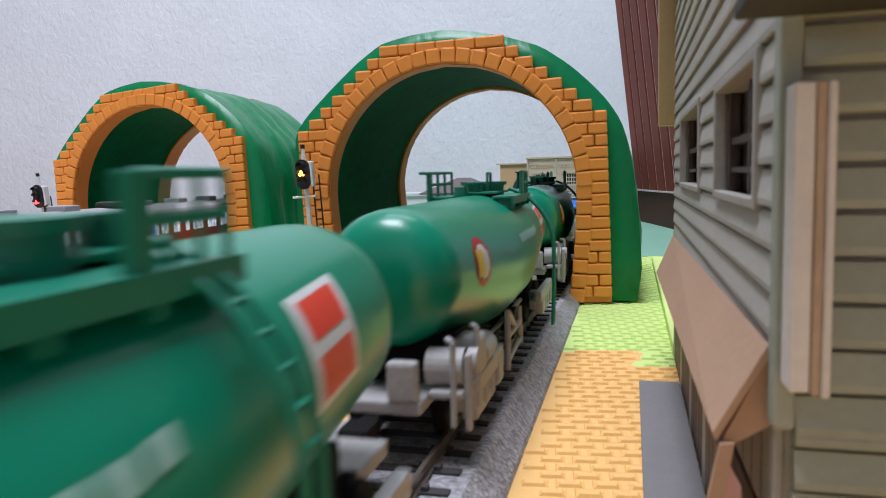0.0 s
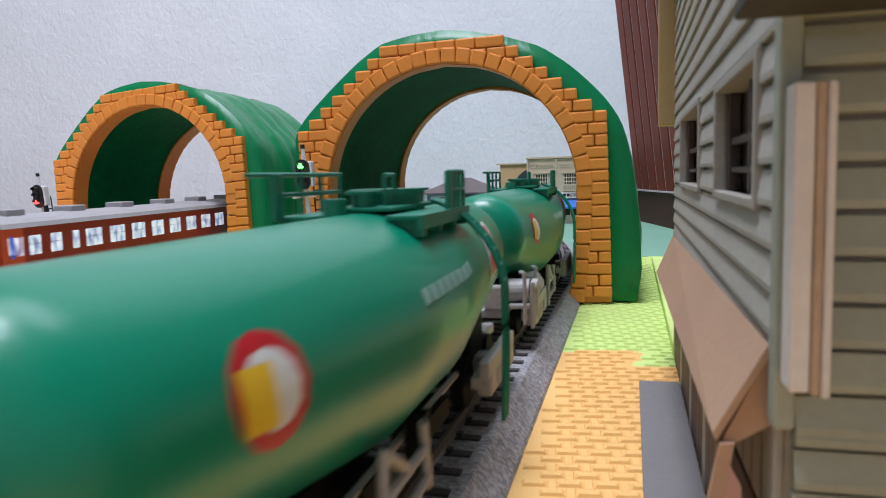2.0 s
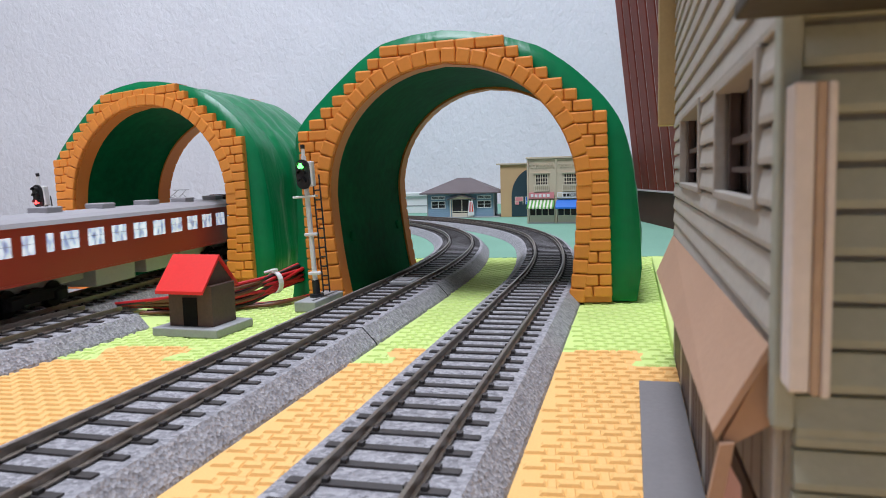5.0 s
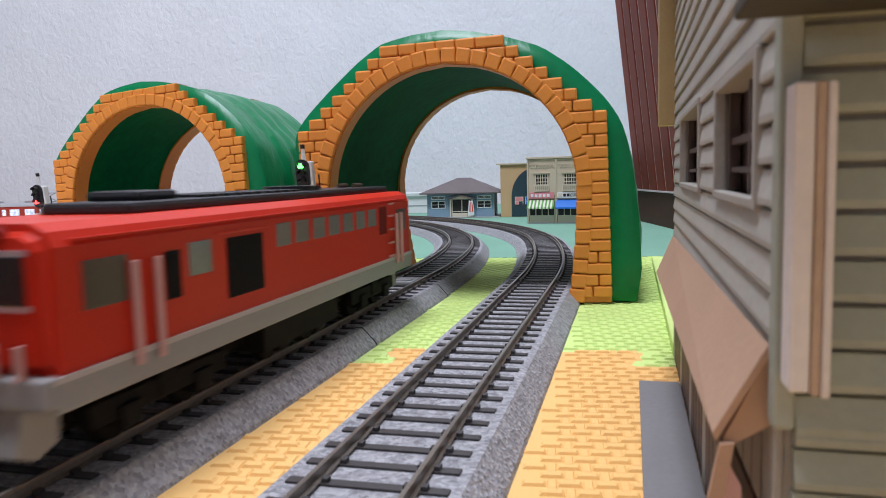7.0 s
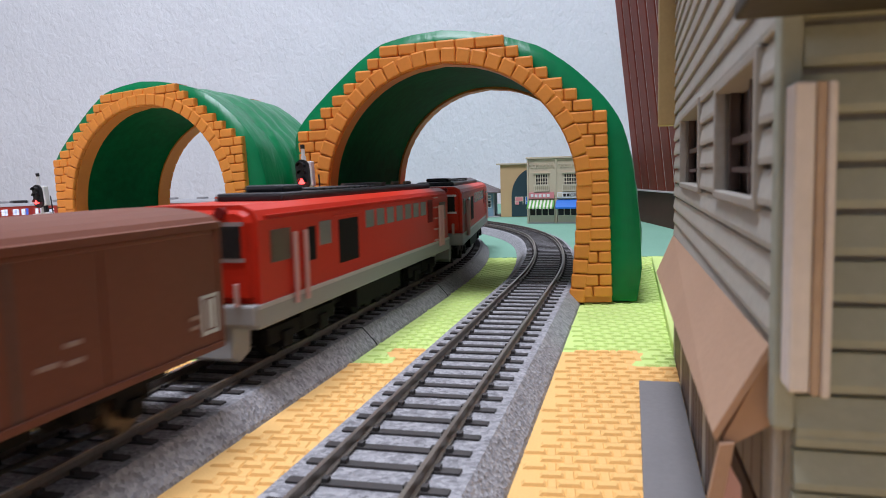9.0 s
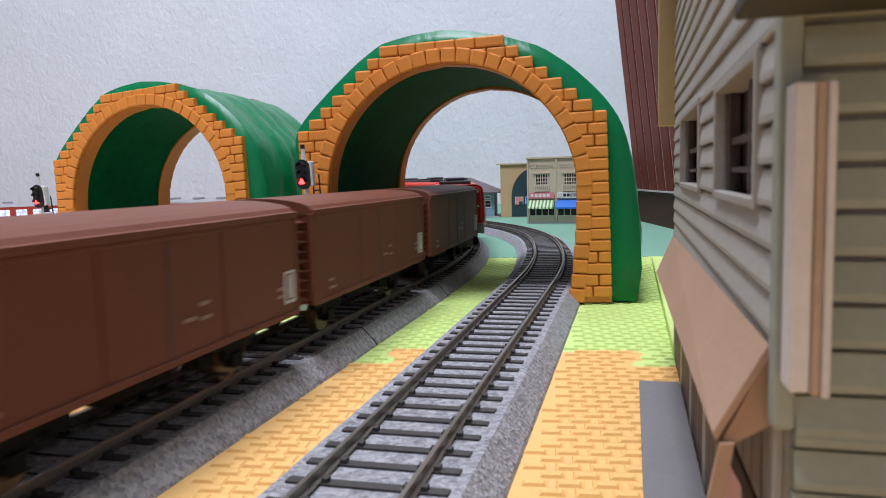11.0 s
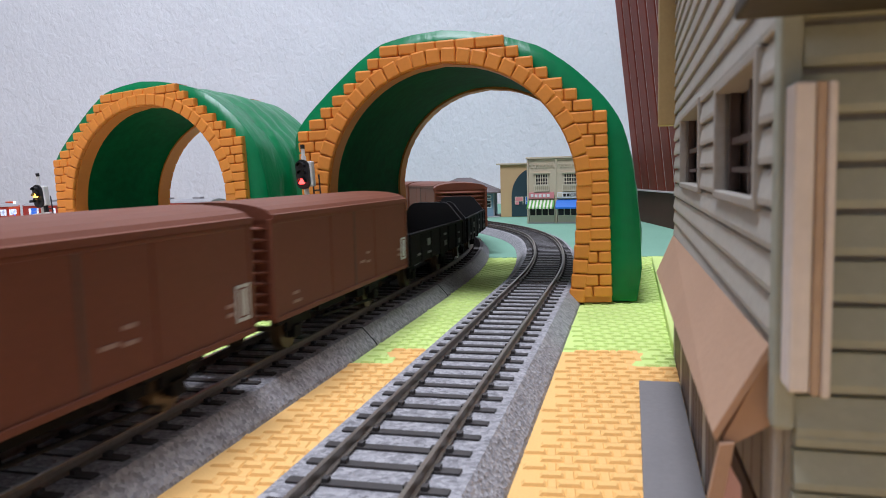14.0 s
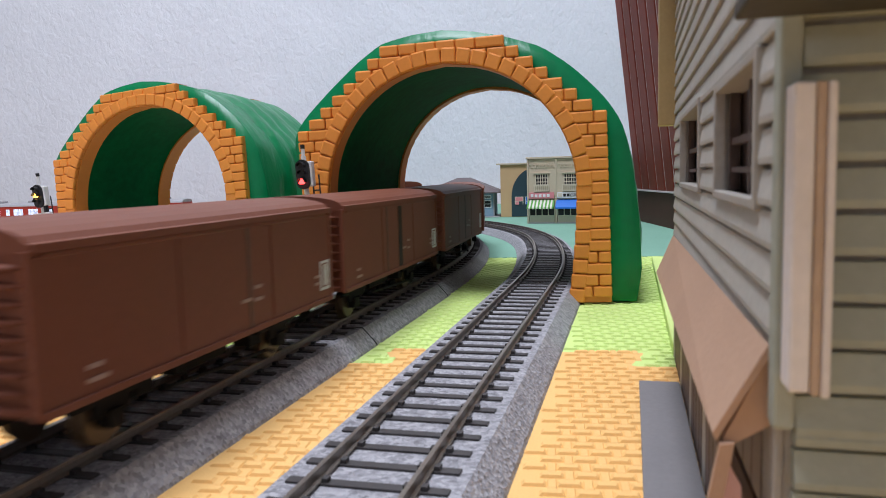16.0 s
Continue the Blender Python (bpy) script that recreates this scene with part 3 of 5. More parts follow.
def hill_shell(bm, length, seed):
    """The moulded green hill over the tunnel: a smooth rim at both ends, lumps and run-down grooves between."""
    na, nl = 72, 56
    outline, bore = [], []
    for k in range(na + 1):
        u = 2 * k / na
        outline.append(along(HILL_RIGHT, u) if u <= 1 else along(HILL_LEFT, 2 - u))
        w = min(u, 2 - u)
        if w < 0.38:
            zz = ARCH_Z * w / 0.38
            bore.append(((1 if u < 1 else -1) * ring_half(zz, R_IN + 1.2), zz))
        else:
            t = math.pi / 2 * (w - 0.38) / 0.62
            bore.append(((1 if u < 1 else -1) * (R_IN + 1.2) * math.cos(t), ARCH_Z + (R_IN + 1.2) * math.sin(t)))
    outer, inner = [], []
    for i in range(nl + 1):
        y = 1.0 + length * i / nl
        rim = min(1.0, max(0.0, (y - 11.0) / 6.0), max(0.0, (length - y - 3.0) / 6.0))
        ro = []
        for k, (x, z) in enumerate(outline):
            n = Vector((x, 0, max(z - 55.0, 0.0))).normalized()
            k1 = noise.noise(Vector((x * 0.03 + seed, z * 0.03, y * 0.02)))
            k2 = noise.noise(Vector((y * 0.16 + seed, (x + z) * 0.018, 0.5)))
            k3 = noise.noise(Vector((x * 0.12, z * 0.12 + seed, y * 0.15)))
            out = rim * (1.6 * k1 + 1.3 * k2 + 0.8 * k3 - 0.4)
            ro.append(bm.verts.new((x + n.x * out, y, max(z + n.z * out, 0.0) if 0 < k < na else 0.0)))
        outer.append(ro)
        inner.append([bm.verts.new((x, y, z)) for x, z in bore])
    for i in range(nl):
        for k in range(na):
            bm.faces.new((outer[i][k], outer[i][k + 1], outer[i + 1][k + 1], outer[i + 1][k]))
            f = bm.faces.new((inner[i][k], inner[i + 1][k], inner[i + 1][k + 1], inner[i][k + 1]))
            # bore faces take the green darkened for tunnel shade
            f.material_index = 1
    for i in (0, nl):
        for k in range(na):
            bm.faces.new((outer[i][k], outer[i][k + 1], inner[i][k + 1], inner[i][k]))
    for i in range(nl):
        for k in (0, na):
            bm.faces.new((outer[i][k], outer[i + 1][k], inner[i + 1][k], inner[i][k]))


def tunnel(m, length, seed, label):
    rng = random.Random(seed)
    ob = thing("toy_tunnel", label, "toy tunnel", m, "toy tunnels")
    bm = bmesh.new()
    hill_shell(bm, length, seed * 3.1)
    part("hill", bm, [GREEN_P, GREEN_SHADED], ob, "glossy green moulded plastic hill", smooth=True)
    for y, back in ((0.0, False), (length + 2.5, True)):
        bm = bmesh.new()
        portal_plate(bm, 0.0, 9.0)
        plate = part("portal", bm, ORANGE_IN, ob, "orange brick portal arch")
        plate.matrix_basis = pose(0, (y + (1.2 if back else -1.2)) * MM, 0, 0, 0, 180 if back else 0)
        portal_bricks(plate, rng)
    for x, y, z in ((-R_IN - 0.6, length * 0.86, 30), (-R_IN - 0.6, length * 0.2, 30)):
        screw = bmesh.new()
        rod(screw, (x, y, z), (x + 1.6, y, z), 2.6, 12)
        part("screw_boss", screw, GREEN_SHADED, ob)
    return ob


tunnel(plan(-77.4, 318.4, -0.6, 0.6, 0.56, -1.54), 114, 2, "green toy tunnel with orange brick portal over two tracks")
tunnel(plan(-272.5, 374.0, -4.2, -6.0, -2.0, -3.75), 76, 5, "green toy tunnel with orange brick portal over one track")


# ---- rolling stock: local x along the track (away), y to the left, z from the rail top ----
def wheelset(parent, x, mat=BRASS, r=5.4):
    bm = bmesh.new()
    rod(bm, (x, -8.5, r), (x, 8.5, r), 0.9, 8)
    for y in (-1, 1):
        rod(bm, (x, y * 7.6, r), (x, y * 9.6, r), r, 20)
        rod(bm, (x, y * 7.0, r), (x, y * 7.6, r), r + 0.7, 20)
    part("wheelset", bm, mat, parent)


def coupler(parent, x, sg):
    part("coupler", cubes((x, x + sg * 4.5, -1.4, 1.4, 6.0, 8.2), (x + sg * 3.5, x + sg * 6.5, -2.4, 2.4, 5.6, 8.6)), BLACK_M, parent)


def decal(parent, name, mat, rows, label=""):
    part(name, cubes(*rows), mat, parent, label)


def boxcar(label, open_gap=False, door=0):
    car = thing("boxcar", label, "freight wagon", pose(0, 0, 0), "brown boxcars")
    L, W = 56.0, 17.8
    bm = bmesh.new()
    prism(bm, [(-W, 12.6), (W, 12.6), (W, 38.8), (-W, 38.8)], -L, L, "x")
    body = part("body", bm, BROWN, car)
    bm = bmesh.new()
    roof = [(-W - 1.1, 38.2), (W + 1.1, 38.2), (W + 1.1, 39.6)] + [(W * math.cos(t), 39.8 + 3.2 * math.sin(t)) for t in [math.pi * k / 10 for k in range(11)]] + [(-W - 1.1, 39.6)]
    prism(bm, roof, -L - 0.2, L + 0.2, "x")
    part("roof", bm, BROWN, car, "shallow arched brown roof")
    for sg in (-1, 1):
        for k in range(9):
            bm = bmesh.new()
            z = 14.0 + k * 2.75
            m = Matrix.LocRotScale((sg * L, 0, z), None, (2.5, W * 0.97, 1.12))
            bmesh.ops.create_icosphere(bm, subdivisions=2, radius=1.0, matrix=m)
            part("rib", bm, BROWN, body, smooth=True)
        for y in (-W, W):
            part("corner_post", cubes((sg * L - 1.2, sg * L + 0.4, y - 0.7, y + 0.5, 12.6, 38.6), bevel=0.2), BROWN, body)
    for y in (-1, 1):
        for x0, x1 in ((-L + 0.6, -19.5), (-19.0, 19.0), (19.5, L - 0.6)):
            part("side_panel", cubes((x0, x1, y * W - (0.35 if y > 0 else 0.35), y * W + 0.35, 12.6, 37.6), bevel=0.25), BROWN, body)
        part("door_seam", cubes((door - 0.5, door + 0.5, y * W - 0.5, y * W + 0.75, 12.6, 37.6)), HUT_BROWN, body)
        part("bottom_rail", cubes((-L, L, y * W - 0.8, y * W + 0.7, 12.2, 13.6), bevel=0.2), BROWN, body)
        part("door_track", cubes((-L + 2, L - 2, y * W - 0.5, y * W + 0.9, 37.2, 38.2), bevel=0.2), BROWN, body)
        if open_gap:
            part("door_gap", cubes((-0.5, 3.8, y * W - 0.5, y * W + 0.55, 13.8, 37.0)), BROWN_D, body, "dark open door gap")
    y = -W - 0.55
    decal(car, "card_holder", PALE, [(L - 8, L - 7.2, y, y + 0.3, 16.0, 24.5), (L - 2.4, L - 1.6, y, y + 0.3, 16.0, 24.5), (L - 8, L - 1.6, y, y + 0.3, 16, 16.8), (L - 8, L - 1.6, y, y + 0.3, 23.8, 24.5), (L - 5.6, L - 3.4, y, y + 0.3, 17.2, 23.4)], "pale grey card holder")
    rows = []
    for x, z, w in ((4, 20, 4.5), (10, 22.5, 3.5), (10, 19.5, 3.8), (-46, 15.5, 5), (-46, 17.8, 3.6), (44, 18, 3), (44, 20, 3.5)):
        rows.append((x, x + w, y, y + 0.3, z, z + 0.8))
    [decal(car, "stamp", STAMP, [r], "faint lettering bar") for r in rows]
    part("underframe", cubes((-L + 2, L - 2, -6, 6, 9.5, 12.6), (-10, 12, -9, 9, 6.5, 12.4), (-24, -18, -10, -5, 6, 12.4), (19, 25, -11, -6, 6, 12.4)), BLACK_M, car)
    for x in (-33, 33):
        wheelset(car, x)
        for yy in (-11.5, 11.5):
            part("axle_guard", cubes((x - 5, x + 5, yy - 0.6, yy + 0.6, 6.0, 12.6), (x - 2.2, x + 2.2, yy - 1.4, yy + 1.4, 3.6, 7.0), (x - 11, x + 11, yy - 0.5, yy + 0.5, 8.6, 9.6)), BLACK_M, car)
    part("brake_lever", rods([((-20, -14, 7), (20, -15, 5.2)), ((20, -15, 5.2), (24, -15, 4.0))], 0.5), BLACK_M, car)
    for sg in (-1, 1):
        coupler(car, sg * (L + 0.5) - (4.5 if sg < 0 else 0) * 0, sg)
    return car


def gondola(label):
    car = thing("gondola_wagon", label, "freight wagon", pose(0, 0, 0), "black gondolas")
    L, W = 48.5, 17.3
    body = part("floor_pan", cubes((-L, L, -W, W, 11.6, 13.0), bevel=0.3), BLACK_M, car)
    for y in (-1, 1):
        part("side_wall", cubes((-L, L, y * W - 0.7, y * W + 0.7, 11.6, 24.0), bevel=0.25), BLACK_M, car)
        part("top_rail", cubes((-L, L, y * W - 1.0, y * W + 1.1, 23.6, 24.8), bevel=0.3), BLACK_M, car)
        for x in (-47.4, -32, -16, 0, 16, 32, 47.4):
            part("stake", cubes((x - 0.9, x + 0.9, y * W - 1.15, y * W + 1.15, 11.6, 23.8), bevel=0.2), BLACK_M, car)
    for sg in (-1, 1):
        bm = bmesh.new()
        prism(bm, [(-W, 11), (W, 11), (W, 24.5), (10.5, 33.0), (8.5, 34.0), (-8.5, 34.0), (-10.5, 33.0), (-W, 24.5)], sg * L - 0.8, sg * L + 0.8, "x")
        part("end_board", bm, BLACK, car, "raised black end board")
    y = -W - 1.45
    rows = []
    for x, z, w, h in ((-24, 18, 4.0, 3.0), (-24.5, 14.5, 5.5, 0.9), (5, 20, 4.5, 0.9), (6, 15, 3.6, 2.4), (34.5, 18.5, 3.6, 0.9), (34.5, 13.5, 4, 2.4), (-40, 15, 4.5, 0.9)):
        rows.append((x, x + w, y, y + 0.3, z, z + h))
    [decal(car, "stamp", DULL, [r], "small dull lettering bar") for r in rows]
    part("underframe", cubes((-L + 2, L - 2, -5, 5, 9.0, 11.6), (-9, 9, -8, 8, 8.0, 11.6)), BLACK_M, car)
    for x in (-27, 27):
        wheelset(car, x)
        for yy in (-11.5, 11.5):
            part("axle_guard", cubes((x - 4, x + 4, yy - 0.6, yy + 0.6, 5.5, 11.6), (x - 2.2, x + 2.2, yy - 1.4, yy + 1.4, 3.6, 7.0)), BLACK_M, car)
    part("step", cubes((L - 7, L - 3, -15.8, -14.8, 4.5, 5.4)), WHITE, car)
    for sg in (-1, 1):
        coupler(car, sg * (L + 0.8), sg)
    return car


def locomotive(label):
    car = thing("diesel_locomotive", label, "locomotive", pose(0, 0, 0), "red locomotives")
    L, W = 96.5, 17.6
    bm = bmesh.new()
    prism(bm, [(-W, 18.0), (W, 18.0), (W, 38.5), (W - 1.2, 41.0), (W - 4, 42.4), (-W + 4, 42.4), (-W + 1.2, 41.0), (-W, 38.5)], -L, L, "x")
    bmesh.ops.bevel(bm, geom=[e for e in bm.edges if abs(e.verts[0].co.x - e.verts[1].co.x) < 0.1], offset=2.0, segments=3, affect="EDGES")
    body = part("body", bm, LOCO_R, car, "bright orange-red body shell")
    part("skirt", cubes((-L + 0.5, L - 0.5, -W - 0.25, W + 0.25, 12.0, 18.0), bevel=0.4), LOCO_G, car, "grey lower skirt")
    for sg in (-1, 1):
        bm = bmesh.new()
        prism(bm, [(sg * (L - 9), 12.2), (sg * (L - 0.5), 12.2), (sg * (L + 1.0), 5.0), (sg * (L - 3), 3.2), (sg * (L - 8), 5.0)], -10.5, 10.5, "y")
        part("snowplough", bm, LOCO_G, car, "grey end valance")
        part("bufferbeam", cubes((sg * (L - 2), sg * (L + 1.2), -W, W, 13.0, 18.2), bevel=0.6), LOCO_G, car)
        for y in (-8.2, 8.2):
            part("cab_window", cubes((sg * L - 0.5, sg * L + 0.35, y - 5.8, y + 5.8, 29.5, 37.5), bevel=0.3), PANE_D, body, "dark cab window")
            part("window_surround", cubes((sg * L - 0.4, sg * L + 0.15, y - 6.6, y + 6.6, 28.6, 29.6), (sg * L - 0.4, sg * L + 0.15, y - 6.6, y + 6.6, 37.4, 38.4)), SILVER, body)
        part("cab_handrail", rods([((sg * (L + 1.4), y, 18), (sg * (L + 1.4), y, 23.5)) for y in (-13, -8, 8, 13)], 0.7), PINK, car, "pale pink handrails")
        part("headlamp", rods([((sg * (L - 1), y, 40.6), (sg * (L + 0.8), y, 40.6)) for y in (-9, 9)], 1.4, 12), LOCO_D, car)
        coupler(car, sg * (L + 1), sg)
    for y in (-1, 1):
        f = y * W
        for x in (-83, 84):
            part("side_window", cubes((x - 5.5, x + 5.5, f - 0.3, f + 0.3, 27.5, 35.8), bevel=0.2), PANE_H, body, "dark cab side window")
        for x in (-76.5, -70.0, 75.5, 81):
            part("side_handrail", rods([((x, f + y * 1.1, 15.5), (x, f + y * 1.1, 34.5))], 0.75), PINK, car, "pale pink handrail")
        part("cab_door", cubes((-66.5, -61.5, f - 0.2, f + 0.25, 25.5, 35.0)), BLACK_M, body, "narrow dark vent")
        part("square_pane", cubes((-58.5, -50.0, f - 0.2, f + 0.3, 29.0, 36.0), bevel=0.2), PANE_G, body)
        part("grille", cubes((-44.0, -27.5, f - 0.2, f + 0.35, 22.0, 35.6), bevel=0.1), BLACK_M, body, "square black radiator grille")
        part("grille_hood", cubes((-48.0, -24.0, f - 0.2, f + 1.1, 36.6, 37.4), bevel=0.2), LOCO_R, body)
        for k in range(7):
            x = -20 + k * 11.2
            part("engine_window", cubes((x, x + 8.2, f - 0.2, f + 0.3, 31.2, 37.2), bevel=0.2), PANE_G, body, "grey engine room window")
        part("louvre", cubes((58.5, 66.5, f - 0.2, f + 0.3, 27.5, 37.6), bevel=0.2), LOCO_D, body, "dark red louvre panel")
        part("louvre_slat", cubes(*[(58.8, 66.2, f - 0.2, f + 0.42, 28.2 + 1.5 * k, 28.8 + 1.5 * k) for k in range(6)]), LOCO_D, body)
        part("sill_line", cubes((-L + 0.4, L - 0.4, f - 0.1, f + y * 0.42, 17.0, 18.1)), LOCO_S, body, "pale sill line")
        part("gutter", cubes((-L + 6, L - 6, f - 0.3, f + 0.6, 39.2, 39.7)), LOCO_R, body)
        for z in (18.5, 23.5, 28.5, 33.5, 38.0):
            part("step_iron", cubes((68.5, 73.5, f, f + y * 0.9, z, z + 0.6)), PINK, body)
    part("roof_housing", cubes((-67, 90, -10.5, 10.5, 42.0, 44.7), bevel=0.9), BLACK, car, "long black roof housing")
    part("roof_fan", rods([((26, 0, 44.5), (26, 0, 46.2))], 9.0, 28), BLACK, car, "round black roof fan")
    part("exhaust", cubes((-58, -44, -6.5, 6.5, 44.5, 46.8), bevel=1.0), BLACK, car)
    bm = bmesh.new()
    for k in range(10):
        box(bm, -38 + k * 5.4, -35 + k * 5.4, -9, 9, 44.5, 45.4, bevel=0.2)
    part("roof_vent", bm, BLACK, car)
    part("horn", rods([((72, 3, 45.4), (80, 3, 45.4)), ((72, -3, 45.4), (80, -3, 45.4))], 0.8), BRASS, car)
    part("underframe", cubes((-84, 84, -9, 9, 6.5, 12.2), (-24, 24, -15, 15, 4.5, 11.5)), BLACK_M, car)
    for cx in (-62, 0, 62):
        bogie = part("bogie", cubes((cx - 3, cx + 3, -14, 14, 5.5, 10.5), bevel=0.3), BLACK_M, car)
        for y0 in (-13.5, 11.5):
            part("side_frame", cubes((cx - 22, cx + 22, y0, y0 + 2.0, 5.0, 9.5), bevel=0.3), BLACK_M, bogie)
        for x0 in (cx - 15, cx + 9):
            part("axle_box", cubes((x0, x0 + 6, -14.4, 14.4, 3, 7.5), bevel=0.3), BLACK_M, bogie)
        for dx in (-12, 12):
            wheelset(car, cx + dx, BLACK_M, 5.6)
    return car


def tank_car(label):
    car = thing("tank_wagon", label, "tank wagon", pose(0, 0, 0), "green tank wagons")
    R, ZC, TOP = 16.6, 26.0, 42.6

    def section(x):
        """Radius and centre height of the fish-bellied tank at x; its top line is level."""
        a = abs(x)
        r = R - 3.8 * min(max((a - 14.0) / 52.0, 0.0), 1.0)
        zc = TOP - r
        if a > 66.0:
            r *= max(1.0 - ((a - 66.0) / 9.5) ** 2.7, 0.0) ** (1 / 2.7)
        return r, zc
    bm = bmesh.new()
    half = [75.5, 75.4, 75.0, 74.2, 73.0, 71.2, 68.8, 66.0, 60.0, 52.0, 40.0, 28.0, 18.0, 14.0]
    rings = []
    for x in [-h for h in half] + [-5.0, 5.0] + half[::-1]:
        r, zc = section(x)
        rings.append([bm.verts.new((x, r * math.cos(6.28318 * k / 56), zc + r * math.sin(6.28318 * k / 56))) for k in range(56)] if r > 0.01 else [bm.verts.new((x, 0, zc))])
    for a, b in zip(rings, rings[1:]):
        for k in range(56):
            j = (k + 1) % 56
            if len(a) == 1:
                bm.faces.new((a[0], b[k], b[j]))
            elif len(b) == 1:
                bm.faces.new((a[k], a[j], b[0]))
            else:
                bm.faces.new((a[k], a[j], b[j], b[k]))
    tank = part("tank", bm, TANK_G, car, "glossy green cylindrical tank", smooth=True)

    def patch(name, mat, x0, x1, z0, z1, lift, label="", oval=False, side=-1):
        """A thin decal that follows the curve of the tank."""
        bm = bmesh.new()
        nx, nz = 16, 12
        grid = []
        for i in range(nx + 1):
            row = []
            for j in range(nz + 1):
                if oval:
                    rr, tt = i / nx, 6.28318 * j / nz
                    x, z = (x0 + x1) / 2 + (x1 - x0) / 2 * rr * math.cos(tt), (z0 + z1) / 2 + (z1 - z0) / 2 * rr * math.sin(tt)
                else:
                    x, z = x0 + (x1 - x0) * i / nx, z0 + (z1 - z0) * j / nz
                r, zc = section(x)
                row.append(bm.verts.new((x, side * (r + lift) * math.cos(z / r), zc + (r + lift) * math.sin(z / r))))
            grid.append(row)
        for i in range(nx):
            for j in range(nz):
                bm.faces.new((grid[i][j], grid[i + 1][j], grid[i + 1][j + 1], grid[i][j + 1]))
        part(name, bm, mat, tank, label)

    for side in (-1, 1):
        patch("warning_card", PALE, 41.0, 54.0, -1.6, 9.9, 0.10, "white warning card", side=side)
        patch("warning_field", RED_DECAL, 42.6, 52.4, 4.9, 9.0, 0.2, side=side)
        patch("warning_field", RED_DECAL, 42.6, 52.4, -0.7, 3.4, 0.2, side=side)
        patch("emblem_ring", CRIMSON, -57.2, -45.2, -3.0, 7.6, 0.10, "round red emblem", True, side)
        patch("emblem_disc", PALE, -55.5, -46.9, -1.3, 5.9, 0.2, "", True, side)
        patch("emblem_shape", YELLOW, -56.0, -51.2, -0.8, 4.6, 0.3, side=side)
        for k in range(8):
            patch("lettering_bar", FAINT, -12 + k * 4.0, -8.9 + k * 4.0, 5.0, 7.3, 0.12, "pale unreadable lettering bar", side=side)
    # catwalk, dome fittings and rails on top
    top = ZC + R
    for row in ((1, 34, -11.5, -6.0, top - 1.0, top - 0.2), (1, 34, 6.0, 11.5, top - 1.0, top - 0.2), (5, 31, -5.8, 5.8, top + 0.2, top + 0.9)):
        part("catwalk", cubes(row, bevel=0.2), TANK_D, car, "green walkway plank")
    for x in (3, 13, 23, 32):
        part("catwalk_bracket", cubes((x - 0.6, x + 0.6, -11.8, 11.8, top - 3.6, top - 1.0)), TANK_D, car)
    for y in (-12.0, 11.2):
        part("walkway_lip", cubes((1, 34, y, y + 0.8, top - 2.4, top - 0.2)), TANK_D, car)
    part("manhole", rods([((20, 0, top - 1), (20, 0, top + 2.6))], 6.0, 24), TANK_D, car)
    part("manhole_lid", rods([((20, 0, top + 2.6), (20, 0, top + 3.6))], 6.8, 24), TANK_D, car)
    bars("valve", [((8, 0, top - 0.5), (8, 0, top + 3.0)), ((3, 3, top - 0.5), (3, 3, top + 2.4)), ((30, -2, top - 0.5), (30, -2, top + 3.0))], 2.0, TANK_D, car, "", 12)
    bars("valve_wheel", [((8, 0, top + 3.0), (8, 0, top + 3.5)), ((30, -2, top + 3.0), (30, -2, top + 3.5))], 3.0, TANK_D, car, "", 16)
    bars("hatch_handle", [((10, -3, top + 1), (10, -3, top + 6.0)), ((15, -3, top + 1), (15, -3, top + 6.0)), ((10, -3, top + 6.0), (15, -3, top + 6.0))], 0.4, TANK_D, car)
    for y, posts in ((-11.0, (22, 25.6, 29.2, 33)), (11.0, (-1, 8, 16, 25))):
        bars("rail_post", [((x, y, top - 1.0), (x, y, top + 6.4)) for x in posts], 0.42, TANK_D, car, "thin green rail post")
        x0, x1 = posts[0] - (9 if y > 0 else 0), posts[-1]
        bars("rail_bar", [((x0, y, top + 6.4), (x1, y, top + 6.4)), ((posts[0], y, top + 3.2), (x1, y, top + 3.2))], 0.42, TANK_D, car, "thin green rail bar")
        part("rail_board", cubes((posts[0] - 1.5, posts[0] + 1.5, y - 0.5, y + 0.5, top - 0.8, top + 6.6), bevel=0.2), TANK_D, car)
    # saddles, frame, ladder at the far end
    for x in (-52, 52):
        part("saddle", cubes((x - 7, x + 7, -9.0, 9.0, 7.5, 17.5), bevel=0.6), BLACK_M, car)
    for x0, x1 in ((-79, -67), (67, 79)):
        part("end_sill", cubes((x0, x1, -8.0, 8.0, 7.6, 10.0), bevel=0.5), GREY_BOGIE, car, "grey end sill")
    part("centre_sill", cubes((-70, 70, -4, 4, 6.8, 10.0)), BLACK_M, car)
    lad = None
    for x in (27.5, 30.5):
        path = [(x, -(R + 3.0) * math.cos(t), ZC + (R + 2.2) * math.sin(t)) for t in [1.25 - 0.125 * k for k in range(11)]] + [(x, -(R + 3.0), 14), (x, -(R + 2.6), 1.8)]
        stile = part("ladder" if lad is None else "ladder_stile", tube(path, 0.5, 8), TANK_D, car if lad is None else lad, "green side ladder curving round the tank" if lad is None else "", smooth=True)
        lad = lad or stile
    for k in range(9):
        t = 1.1 - 0.16 * k
        yy, zz = (-(R + 3.0) * math.cos(t), ZC + (R + 2.2) * math.sin(t)) if t > 0 else (-(R + 2.8), ZC - 5.0 * (k - 6))
        part("rung", rods([((27.5, yy, zz), (30.5, yy, zz))], 0.4, 6), TANK_D, lad)
